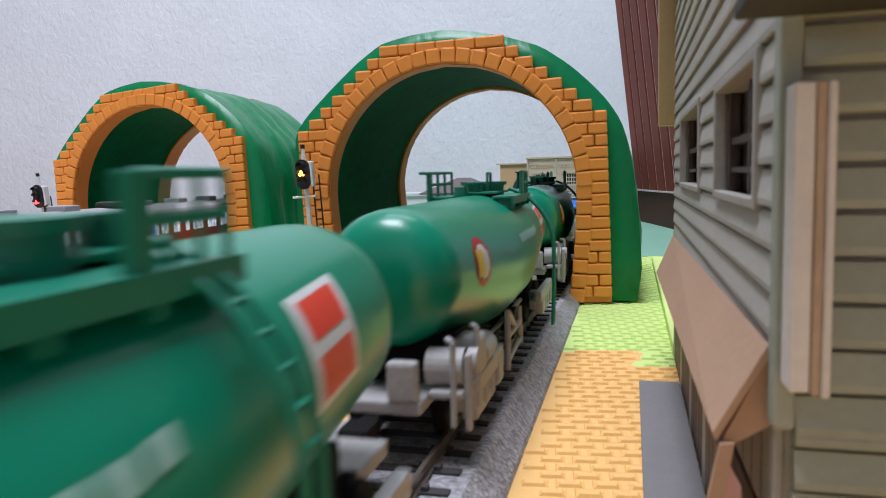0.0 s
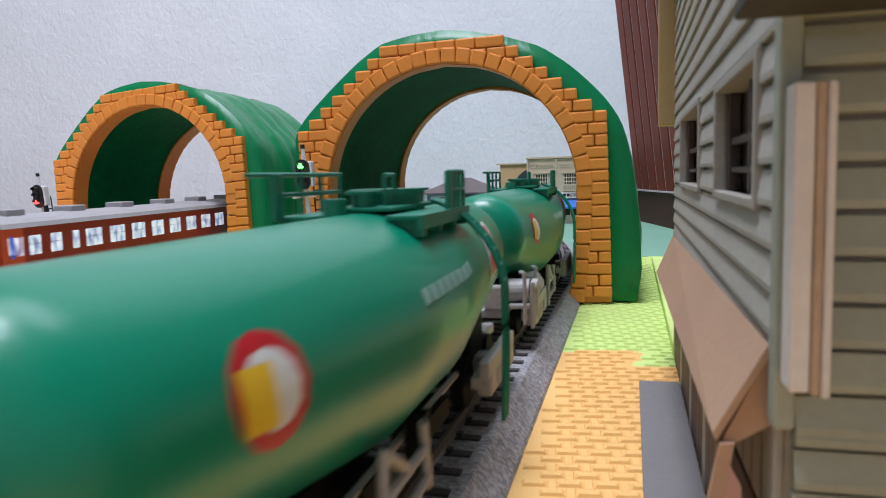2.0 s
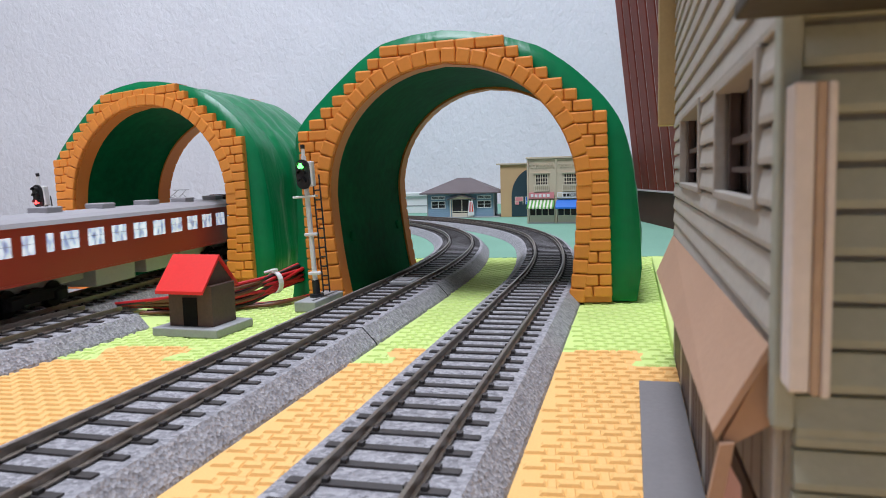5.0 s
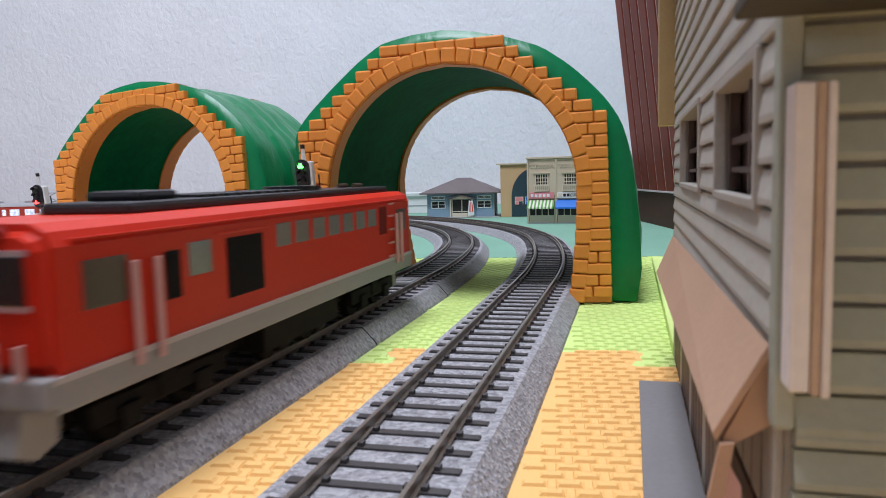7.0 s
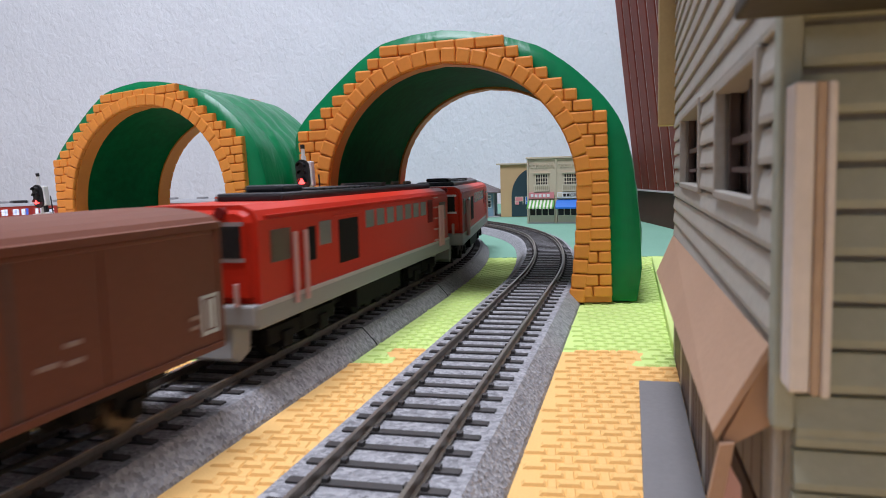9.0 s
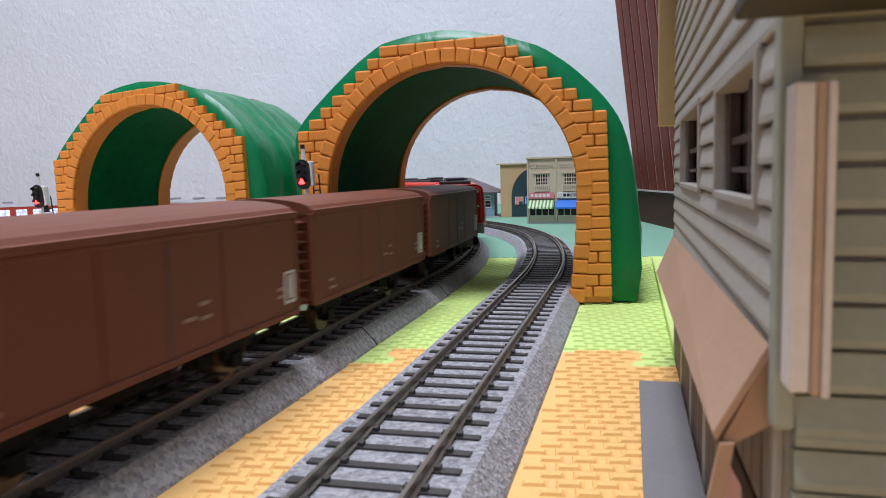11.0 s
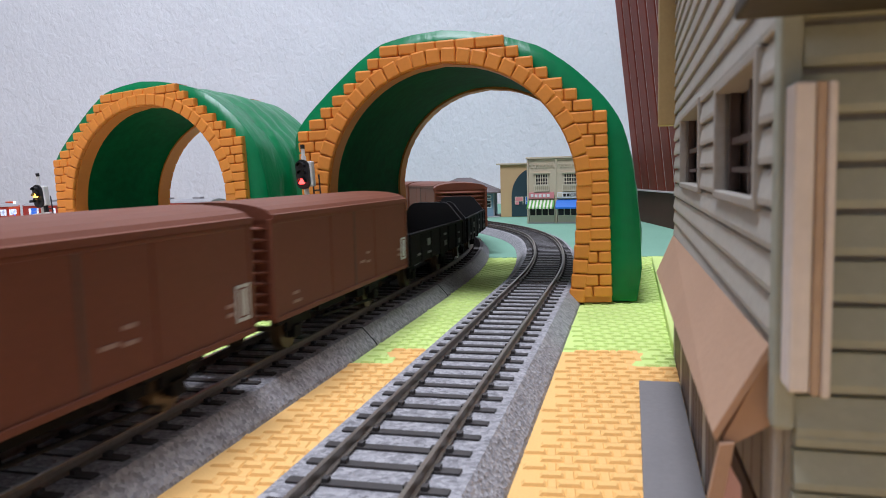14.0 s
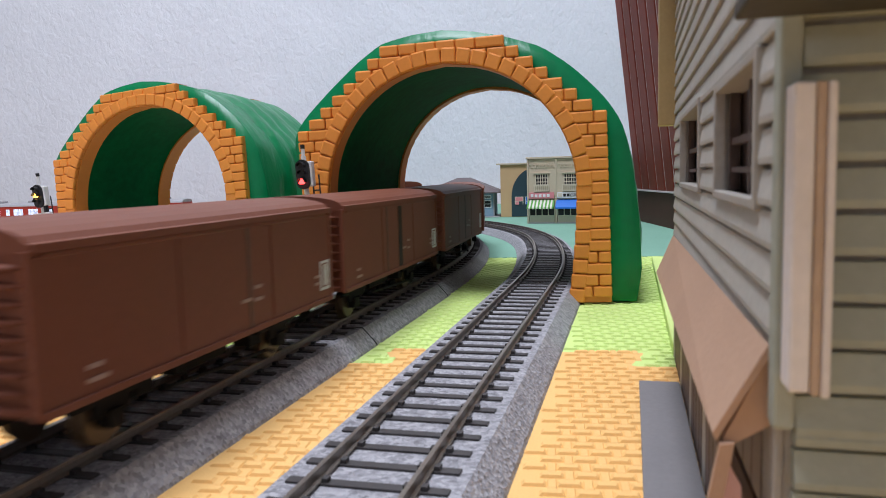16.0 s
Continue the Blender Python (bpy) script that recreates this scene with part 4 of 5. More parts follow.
    end = part("end_platform", cubes((-76, -60, -14.6, -8.5, 9.8, 11.2), bevel=0.4), GREY_BOGIE, car, "pale grey end platform")
    part("valve_box", cubes((-65, -57.5, -15.4, -10.6, 11.0, 18.4), bevel=0.9), GREY_BOGIE, end)
    part("air_drum", rods([((-71.5, -14.2, 14.6), (-71.5, -7.5, 14.6))], 3.4, 20), GREY_BOGIE, end)
    part("brake_box", cubes((-79.6, -76.8, -7.4, -2.0, 10.0, 17.0), bevel=0.7), GREY_BOGIE, end)
    for x, y in ((-78.4, -13.6), (-66.0, -15.2)):
        part("end_stanchion", rods([((x, y, 6.0), (x, y, 20.5)), ((x, y, 20.5), (x + 2.5, y + 1.5, 20.5))], 0.55, 8), GREY_BOGIE, end)
    part("handbrake_lever", cubes((-74.6, -73.2, -15.8, -14.6, 4.0, 17.5), (-70.0, -68.8, -15.6, -14.4, 6.0, 12.0), bevel=0.3), GREY_BOGIE, end)
    frame_bars = [((-29, -14.6, 2.6), (-27, -14.4, 16.5)), ((-9, -14.6, 4.5), (-11, -14.6, 14.5)), ((-28, -14.6, 10.5), (-10, -14.6, 10.5)), ((-29, -14.6, 5.0), (-9, -14.6, 6.0)), ((-27, -14.6, 16.0), (-18, -14.6, 10.5))]
    part("step_frame", rods(frame_bars, 0.75, 8), GREY_BOGIE, car, "pale grey hanging step frame")
    part("air_cylinder", rods([((-56.5, -12.6, 13.2), (-47, -12.6, 13.2))], 2.9, 18), GREY_BOGIE, end)
    part("brake_post", cubes((-71.5, -69.3, -15.0, -13.0, 11.2, 16.4), bevel=0.4), GREY_BOGIE, end)
    part("brake_wheel", rods([((-70.4, -16.4, 15.6), (-70.4, -14.6, 15.6))], 2.3, 16), GREY_BOGIE, end)
    for sg in (-1, 1):
        coupler(car, sg * 81, sg)
    for cx in (-52, 52):
        bogie = part("bogie", cubes((cx - 15, cx + 15, -12.8, -10.8, 4.6, 7.2), (cx - 15, cx + 15, 10.8, 12.8, 4.6, 7.2), (cx - 3, cx + 3, -12, 12, 4.5, 8.5), bevel=0.3), GREY_BOGIE, car, "pale grey bogie frame")
        for dx in (-11.5, 11.5):
            wheelset(car, cx + dx, BLACK_M, 5.2)
            for y in (-1, 1):
                part("axle_box", cubes((cx + dx - 3, cx + dx + 3, y * 13.6 - 1.6, y * 13.6 + 1.6, 3.0, 8.6), bevel=0.8), GREY_BOGIE, bogie)
        for y in (-1, 1):
            part("spring", rods([((cx - 3.5, y * 13.2, 3.2), (cx - 3.5, y * 13.2, 7.6)), ((cx + 3.5, y * 13.2, 3.2), (cx + 3.5, y * 13.2, 7.6))], 1.9, 12), GREY_BOGIE, bogie)
            part("side_beam", cubes((cx - 16, cx + 16, y * 13.8 - 1.1, y * 13.8 + 1.1, 7.0, 10.6), (cx - 7, cx + 7, y * 13.4 - 1.2, y * 13.4 + 1.2, 2.2, 4.2), bevel=0.4), GREY_BOGIE, bogie)
    bars("side_pipe", [((-36, -8, 8), (36, -8, 8)), ((-36, 8, 8), (36, 8, 8))], 0.7, GREY_BOGIE, car)
    part("brake_gear", cubes((-20, -8, -9, -3, 4, 8), (6, 22, -10, -4, 4.4, 8), (-2, 2, -12, -9, 4, 12)), BLACK_M, car)
    return car


def railcar(label, cab_end, pantograph, lamp=False):
    car = thing("railcar", label, "railcar", pose(0, 0, 0), "red railcars")
    L, W = 121.0, 17.4
    bm = bmesh.new()
    prism(bm, [(-W, 12.5), (W, 12.5), (W, 33.6), (-W, 33.6)], -L, L, "x")
    body = part("body", bm, EMU_R, car, "dark red car body")
    bm = bmesh.new()
    prism(bm, [(-W - 0.4, 33.3), (W + 0.4, 33.3), (W - 0.6, 35.0), (W - 4, 36.4), (0, 37.4), (-W + 4, 36.4), (-W + 0.6, 35.0)], -L, L, "x")
    part("roof", bm, ROOF_G, car, "grey roof")
    for y in (-1, 1):
        f = y * W
        for x in (-104, -92, -68, -51, -34, -17, 0, 17, 34, 51, 68, 92, 104):
            w = 3.2 if abs(x) in (92, 104) else 5.4
            part("window", cubes((x - w, x + w, f - 0.2, f + 0.25, 23.0, 30.2), bevel=0.2), LIT, body, "lit window")
            part("window_bar", cubes((x - w, x + w, f - 0.2, f + 0.42, 26.8, 27.2), (x - w * 0.2, x - w * 0.2 + 0.4, f - 0.2, f + 0.42, 23.0, 30.2)), SILVER, body)
        for x in (-112, -80, 80, 112):
            part("door_window", cubes((x - 2.0, x + 2.0, f - 0.2, f + 0.3, 23.0, 30.2), bevel=0.2), LIT, body, "lit narrow door window")
        part("blind", cubes((103, 110.5, f - 0.2, f + 0.4, 22.6, 30.6) if cab_end > 0 else (-117, -115, f - 0.2, f + 0.4, 22.6, 30.6)), BLUE_SEAT, body, "blue lit blind")
        part("sill", cubes((-L, L, f - 0.2, f + 0.35, 12.5, 13.4)), EMU_R, body)
    for x in (-96, -58, -20, 20, 58, 96):
        part("roof_unit", cubes((x - 5, x + 5, -4.5, 4.5, 36.6, 39.6), bevel=0.5), ROOF_G, car, "grey roof cooling unit")
    if cab_end:
        part("cab_face", cubes((cab_end * L - 0.5, cab_end * (L + 1.6), -W, W, 12.5, 34.6), bevel=0.7), EMU_O if lamp else EMU_R, car, "plain cab face")
        part("cab_glass", cubes((cab_end * (L + 1.6) - 0.4, cab_end * (L + 1.6) + 0.4, -13, -4.5, 24.0, 30.5), (cab_end * (L + 1.6) - 0.4, cab_end * (L + 1.6) + 0.4, 4.5, 13, 24.0, 30.5), (cab_end * (L + 1.6) - 0.4, cab_end * (L + 1.6) + 0.4, -3.2, 3.2, 22, 30.5)), PANE_D, car)
        if lamp:
            part("roof_lamp", cubes((cab_end * (L - 0.5), cab_end * (L + 2.4), 1.0, 4.0, 36.0, 38.6), bevel=0.6), HEADLIGHT, car, "lit white roof headlamp")
            part("lamp_housing", cubes((cab_end * (L - 7), cab_end * (L - 0.6), -2.5, 5.0, 35.6, 39.0), bevel=0.6), EMU_O, car)
            for y in (-1, 1):
                part("cab_side", cubes((cab_end * (L - 11), cab_end * (L + 0.2), y * W - 0.2, y * W + 0.28, 13.6, 33.2)), EMU_O, car, "orange cab side")
                part("cab_side_window", cubes((cab_end * (L - 8), cab_end * (L - 3), y * W - 0.2, y * W + 0.45, 24, 30)), LIT, car, "lit cab side window")
        else:
            part("roof_dome", cubes((cab_end * (L - 16), cab_end * (L + 0.8), -8.0, 8.0, 35.6, 40.0), bevel=1.6), PANE_D, car, "dark rounded roof cover")
    if pantograph:
        pts = [((-10, -6, 43), (0, -6, 48)), ((-10, 6, 43), (0, 6, 48)), ((0, -6, 48), (-9, -5, 53)), ((0, 6, 48), (-9, 5, 53)), ((10, -6, 43), (0, -6, 48)), ((10, 6, 43), (0, 6, 48)), ((-9, -9, 53), (-9, 9, 53)), ((-5, -9, 53), (-5, 9, 53)), ((-10, -6, 43), (-10, 6, 43)), ((10, -6, 43), (10, 6, 43))]
        part("pantograph", rods([((a[0] + 40, a[1], a[2] - 5), (b[0] + 40, b[1], b[2] - 5)) for a, b in pts], 0.5, 6), CONCRETE, car)
    part("underframe", cubes((-110, 110, -8, 8, 8, 12.6), (-48, -18, -14, 14, 4.5, 12.4), (-8, 20, -14, 14, 5.5, 12.4), (28, 50, -13, 13, 4.5, 12.4), bevel=0.3), CONCRETE, car, "grey underfloor boxes")
    for cx in (-82, 82):
        part("bogie", cubes((cx - 17, cx + 17, -12.5, -10.8, 4, 8), (cx - 17, cx + 17, 10.8, 12.5, 4, 8), (cx - 4, cx + 4, -12, 12, 4, 9), (cx - 16, cx - 9, -13.4, 13.4, 3, 7), (cx + 9, cx + 16, -13.4, 13.4, 3, 7)), BLACK_M, car)
        for dx in (-13, 13):
            wheelset(car, cx + dx, BLACK_M, 5.2)
    for sg in (-1, 1):
        part("gangway", cubes((sg * L - 0.4, sg * (L + 1.0), -6, 6, 13, 31), bevel=0.4), BLACK_M, car)
        coupler(car, sg * L, sg)
    return car


TANKS = [tank_car("glossy green tank wagon with red emblem")]
TANKS += [copy_thing(TANKS[0], pose(0, 0, 0)) for _ in range(3)]
LOCOS = [locomotive("red diesel locomotive with grey skirt and black roof")]
LOCOS.append(copy_thing(LOCOS[0], pose(0, 0, 0)))
BOXES = [boxcar("brown steel boxcar with ribbed ends")]
BOXES += [copy_thing(BOXES[0], pose(0, 0, 0)) for _ in range(2)]
GONDS = [gondola("black open gondola wagon with raised end boards")]
GONDS.append(copy_thing(GONDS[0], pose(0, 0, 0)))
GAPPED = boxcar("brown steel boxcar with dark open door gap", True, -14)
PAIRED = boxcar("brown steel boxcar with two door seams", False, 8)
TAIL = [copy_thing(BOXES[0], pose(0, 0, 0)), copy_thing(BOXES[0], pose(0, 0, 0)), GAPPED, PAIRED]
RAILCARS = [railcar("dark red railcar with lit windows and grey roof", -1, True), railcar("dark red railcar with orange cab and lit windows", -1, False, True)]
RAILCARS.append(railcar("dark red rear railcar with a blue lit blind", 1, False))


# ---- wooden house beside the track ----
def house():
    ob = thing("model_house", "grey-brown clapboard model house with tan card awning", "model house", plan(0, 0))
    L0, S0, S1, TOP = 13.6, 70.0, 232.0, 128.0
    holes = [(147.0, 198.0, 53.9, 69.4), (82.0, 117.5, 54.0, 68.2)]
    core = bmesh.new()
    # side wall in pieces round its window openings
    cuts = [S0, 82.0, 117.5, 147.0, 198.0, S1]
    for a, b in zip(cuts, cuts[1:]):
        hole = next((h for h in holes if h[0] <= a < h[1]), None)
        if hole:
            part("wall", cubes((L0, L0 + 4, a, b, 0, hole[2])), TRIM, ob)
            part("wall", cubes((L0, L0 + 4, a, b, hole[3], TOP)), TRIM, ob)
        else:
            part("wall", cubes((L0, L0 + 4, a, b, 0, TOP)), TRIM, ob)
    for row in ((91, 95, S0 + 4, S1, 0, TOP), (L0 + 4, 91, S1 - 4, S1, 0, TOP), (L0 + 4, 91, S0 + 4, S1 - 4, 48, 50)):
        part("wall", cubes(row), TRIM, ob)
    box(core, L0 + 4, 95, S0, S0 + 4, 0, TOP)
    wall = part("wall", core, TRIM, ob, "grey-brown wooden wall")
    # lapped boards
    pitch, z, k = 4.0, 34.0, 0
    while z < TOP:
        spans = [(S0 - 0.4, S1)]
        for h in holes:
            if h[2] < z + pitch - 0.4 and z + 0.4 < h[3]:
                spans = [q for a, b in spans for q in ((a, min(b, h[0] - 1.6)), (max(a, h[1] + 1.6), b)) if q[1] - q[0] > 1]
        for a, b in spans:
            bm = bmesh.new()
            prism(bm, [(L0 - 1.15, z + 0.2), (L0 - 1.1, z - 0.45), (L0, z - 0.45), (L0, z + pitch - 1.0), (L0 - 0.7, z + pitch - 1.0)], a, b, "y")
            part("board", bm, SIDING, wall)
        bm = bmesh.new()
        prism(bm, [(S0 - 2.0, z + 0.3), (S0 - 1.9, z - 0.4), (S0, z - 0.4), (S0, z + pitch - 1.05), (S0 - 1.1, z + pitch - 1.05)], L0 + 0.5, 95, "x")
        part("board", bm, SIDING_F, wall)
        z += pitch
    # lower storey of dark upright boards
    for k in range(26):
        s = S0 + k * 6.2
        part("upright_board", cubes((L0 - 0.9, L0, s + 0.2, s + 5.9, 0, 33.6), bevel=0.2), DARKWOOD if k % 5 else TRIM, wall)
    z = 1.0
    while z < 34:
        bm = bmesh.new()
        prism(bm, [(S0 - 2.0, z + 0.3), (S0 - 1.9, z - 0.4), (S0, z - 0.4), (S0, z + pitch - 1.05), (S0 - 1.1, z + pitch - 1.05)], L0 + 0.5, 95, "x")
        part("board", bm, SIDING_F, wall)
        z += pitch
    # windows
    for a, b, z0, z1 in holes:
        win = part("window", cubes((L0 + 2.4, L0 + 2.8, a, b, z0, z1)), PANE_H, ob, "dark recessed window")
        part("window_frame", cubes((L0 - 1.5, L0 + 3.5, a - 1.6, a, z0 - 1.2, z1 + 1.2), (L0 - 1.5, L0 + 3.5, b, b + 1.6, z0 - 1.2, z1 + 1.2), (L0 - 1.5, L0 + 3.5, a, b, z1, z1 + 1.2), (L0 - 1.5, L0 + 3.5, a, b, z0 - 1.2, z0), bevel=0.2), TRIM, win)
        mid = (a + b) / 2
        part("sash", cubes((L0 + 0.8, L0 + 2.0, mid - 0.8, mid + 0.8, z0, z1), (L0 + 0.8, L0 + 2.0, a, b, (z0 + z1) / 2 - 0.5, (z0 + z1) / 2 + 0.5), (L0 + 0.8, L0 + 2.0, a, b, z0 + 2.6, z0 + 3.4), (L0 + 0.6, L0 + 2.0, a, a + 1.4, z0, z1), (L0 + 0.6, L0 + 2.0, b - 1.4, b, z0, z1)), DARKWOOD, win)
        part("curtain", cubes((L0 + 2.82, L0 + 3.0, a + 2, b - 2, z0 + 1, z0 + 8.5)), PLY_W, win)
    # eave boards, roof and the plywood upright on the corner
    part("eave", cubes((8.0, L0 + 1, S1 - 1.0, S1 + 5.0, 70.5, 140), bevel=0.3), TAN, ob, "tan fascia board")
    # soffit reaches forward so its darkened underside fills in for the eave's shade
    part("soffit", cubes((8.4, 98, 54.0, S0 - 2.3, 69.6, 71.0), bevel=0.3), SOFFIT_SHADE, ob, "board soffit with eave shade in its colour")
    part("fascia", cubes((8.2, 98, 52.8, 53.9, 69.4, 80), bevel=0.3), SIDING_F, ob)
    part("roof", cubes((5, 105, 30, S1 + 10, 128.2, 134), bevel=0.5), STN_R, ob, "dark flat roof")
    post = part("corner_post", cubes((12.6, 14.2, 64.0, 67.6, 38.6, 63.9), bevel=0.25), PLY_W, ob, "pale plywood corner board")
    part("ply_core", cubes((14.25, 15.0, 64.0, 67.6, 38.4, 63.9), bevel=0.2), PLY_B, post)
    part("ply_face", cubes((15.05, 15.8, 64.0, 67.6, 38.2, 63.9), bevel=0.25), PLY_W, post)
    # awning of folded card
    bm = bmesh.new()
    near, far = 71.0, 229.0
    quad = [(L0 - 1.0, near, 40.3), (7.8, near, 31.6), (7.8, far, 25.6), (L0 - 1.0, far, 37.0)]
    lo = [bm.verts.new(p) for p in quad]
    hi = [bm.verts.new((p[0] - 0.35, p[1], p[2] + 0.75)) for p in quad]
    bm.faces.new(lo)
    bm.faces.new(hi[::-1])
    for i in range(4):
        bm.faces.new((lo[i], lo[(i + 1) % 4], hi[(i + 1) % 4], hi[i]))
    awn = part("awning", bm, CARD, ob, "tan brown card awning")
    bm = bmesh.new()
    prism(bm, [(L0 - 1.1, 40.4), (8.4, 31.6), (9.6, 31.4), (L0 - 1.1, 33.2)], 71.4, 72.6, "y")
    part("awning_end", bm, CARD, awn)
    part("awning_bracket", rods([((L0 - 1.2, 75, 22), (8.6, 75, 31.4))], 0.8, 6), DARKWOOD, awn)
    bm = bmesh.new()
    prism(bm, [(9.4, 31.6), (8.1, 31.4), (5.4, 16.6), (6.9, 16.4)], 70.6, 71.6, "y")
    part("card_flap", bm, CARD, awn, "folded brown card flap")
    part("corner_trim", cubes((L0 - 1.4, L0 + 0.45, S0 - 1.9, S0 + 1.0, 34, TOP), bevel=0.3), SIDING_F, ob, "plain corner board")
    bm = bmesh.new()
    prism(bm, [(8.9, 29.4), (10.2, 27.0), (10.5, 14), (7.4, 14)], 71.8, 72.6, "y")
    part("red_notice", bm, PINK, ob, "faded pink paper notice")
    return ob


house()
pad = thing("platform_slab", "dark grey card slab along the house", "slab", plan(0, 0))
part("slab", cubes((2.1, 12.4, 40, 196.5, 0.55, 1.8), bevel=0.3), ASPHALT, pad)


# ---- buildings behind the tunnel ----
def shop_row():
    ob = thing("model_shop", "two-storey tan model shop row with striped awnings", "model shop", pose(0.0965, 0.8275, 0.00055, 0, 0, -18.0))
    W, D, H = 96.0, 46.0, 72.5
    bm = bmesh.new()
    box(bm, 0, W, 3, D, 0, H)
    part("wall", bm, SHOP_T, ob, "tan plaster wall")
    for i in range(3):
        x0 = 0.4 + i * 32.0
        front = part("front_panel", cubes((x0, x0 + 31.4, 1.6, 3.0, 30, H - 0.2), bevel=0.2), SHOP_T, ob)
        part("pilaster", cubes((x0 - 0.4, x0 + 1.4, 0.4, 3.2, 0, H + 0.5), bevel=0.2), SHOP_T, ob)
        for j in range(2):
            for k in range(7):
                x = x0 + 2.4 + k * 4.0 + (2.0 if j else 0)
                part("cornice_block", cubes((x, x + 2.2, 0.6, 1.7, 65.5 - j * 2.6, 67.2 - j * 2.6)), SHOP_T, front)
        win = part("window", cubes((x0 + 9.5, x0 + 23.0, 1.2, 1.7, 42.5, 55.5)), PANE_D, ob, "dark upper window")
        part("window_frame", cubes(*[(x0 + 9.5 + q * 2.7 - 0.35, x0 + 9.5 + q * 2.7 + 0.35, 0.8, 1.4, 42.5, 55.5) for q in range(6)], *[(x0 + 9.0, x0 + 23.5, 0.7, 1.4, z - 0.4, z + 0.4) for z in (42.5, 46.8, 51.2, 55.5)]), CREAM_W, win)
        part("window_hood", cubes((x0 + 7.0, x0 + 25.5, -0.6, 1.8, 56.0, 57.2), bevel=0.2), SHOP_T, win)
        part("balcony_rail", cubes((x0 + 7.5, x0 + 25.0, -1.2, -0.4, 43.0, 44.0), (x0 + 7.5, x0 + 25.0, -1.2, 1.6, 36.2, 37.2), *[(x0 + 8 + q * 2.3, x0 + 8.8 + q * 2.3, -1.2, -0.5, 36.5, 43.5) for q in range(8)]), CREAM_W, win)
        # sign, awning, shop front
        sign = part("sign", cubes((x0 + 1.8, x0 + 30.2, -0.4, 1.6, 28.2, 35.0), bevel=0.2), (SIGN_P, WHITE, AWN_W)[i], ob, ("pink shop sign", "white shop sign", "pale shop sign")[i])
        rng = random.Random(i)
        if i == 1:
            part("sign_mark", cubes((x0 + 2.6, x0 + 7.4, -0.7, -0.35, 29.4, 33.8), (x0 + 28.0, x0 + 29.6, -0.7, -0.35, 29.4, 33.4)), CREAM_W, sign)
        else:
            part("sign_mark", cubes(*[(x0 + 4 + q * 4.6, x0 + 7.0 + q * 4.6, -0.7, -0.35, 29.4 + rng.uniform(0, 0.8), 32.6 + rng.uniform(0, 1.0)) for q in range(5)]), WHITE, sign)
        stripes = 15 if i == 0 else 1
        pieces = []
        for q in range(stripes):
            xa, xb = x0 + 0.6 + q * 30.2 / stripes, x0 + 0.6 + (q + 1) * 30.2 / stripes
            b2 = bmesh.new()
            prism(b2, [(1.6, 27.0), (1.6, 26.0), (-7.4, 18.2), (-7.4, 16.8), (-8.0, 16.8), (-8.0, 18.6)], xa, xb, "x")
            pieces.append((b2, (AWN_G, AWN_W)[q % 2] if i == 0 else (None, AWN_B, AWN_G)[i]))
        first = None
        for b2, mt in pieces:
            ob2 = part("awning" if first is None else "awning_stripe", b2, mt, ob if first is None else first, ("green and white striped awning", "bright blue awning", "green awning")[i] if first is None else "")
            first = first or ob2
        part("shop_window", cubes((x0 + 2, x0 + 30, 2.4, 3.1, 8.5, 27)), PANE_D, ob, "dark shop window")
        part("shop_frame", cubes((x0 + 2, x0 + 30, 1.4, 3.2, 0, 9.2), *[(x0 + 1.6 + q * 7.1, x0 + 2.5 + q * 7.1, 1.2, 2.9, 9, 27) for q in range(5)], bevel=0.15), CREAM_W, ob, "cream shop front frame")
        part("step", cubes((x0 + 1, x0 + 31, -1.0, 1.4, 0, 1.2), bevel=0.2), CONCRETE, ob)
    part("parapet", cubes((-1, W + 1, -0.4, D, H, H + 2.2), bevel=0.3), SHOP_T, ob)
    # shop sign: two bars for the owner's name, then the words for a tofu shop
    for q in range(2):
        part("name_bar", cubes((41.0 + q * 3.9, 44.0 + q * 3.9, -0.75, -0.35, 30.1, 33.3)), BLACK, ob)
    text = bpy.data.curves.new("sign_text", "FONT")
    text.body, text.size, text.extrude, text.align_x, text.align_y = "豆腐店", 0.0042, 0.0001, "CENTER", "CENTER"
    tob = bpy.data.objects.new("sign_text", text)
    scene.collection.objects.link(tob)
    me = bpy.data.meshes.new_from_object(tob.evaluated_get(bpy.context.evaluated_depsgraph_get()))
    bpy.data.objects.remove(tob)
    t = mesh_part("sign_lettering", me, BLACK, ob, "black shop name lettering")
    t.matrix_basis = pose((32.4 + 21.6) * MM, -0.75 * MM, 31.7 * MM, 90, 0, 0)
    return ob


shop_row()


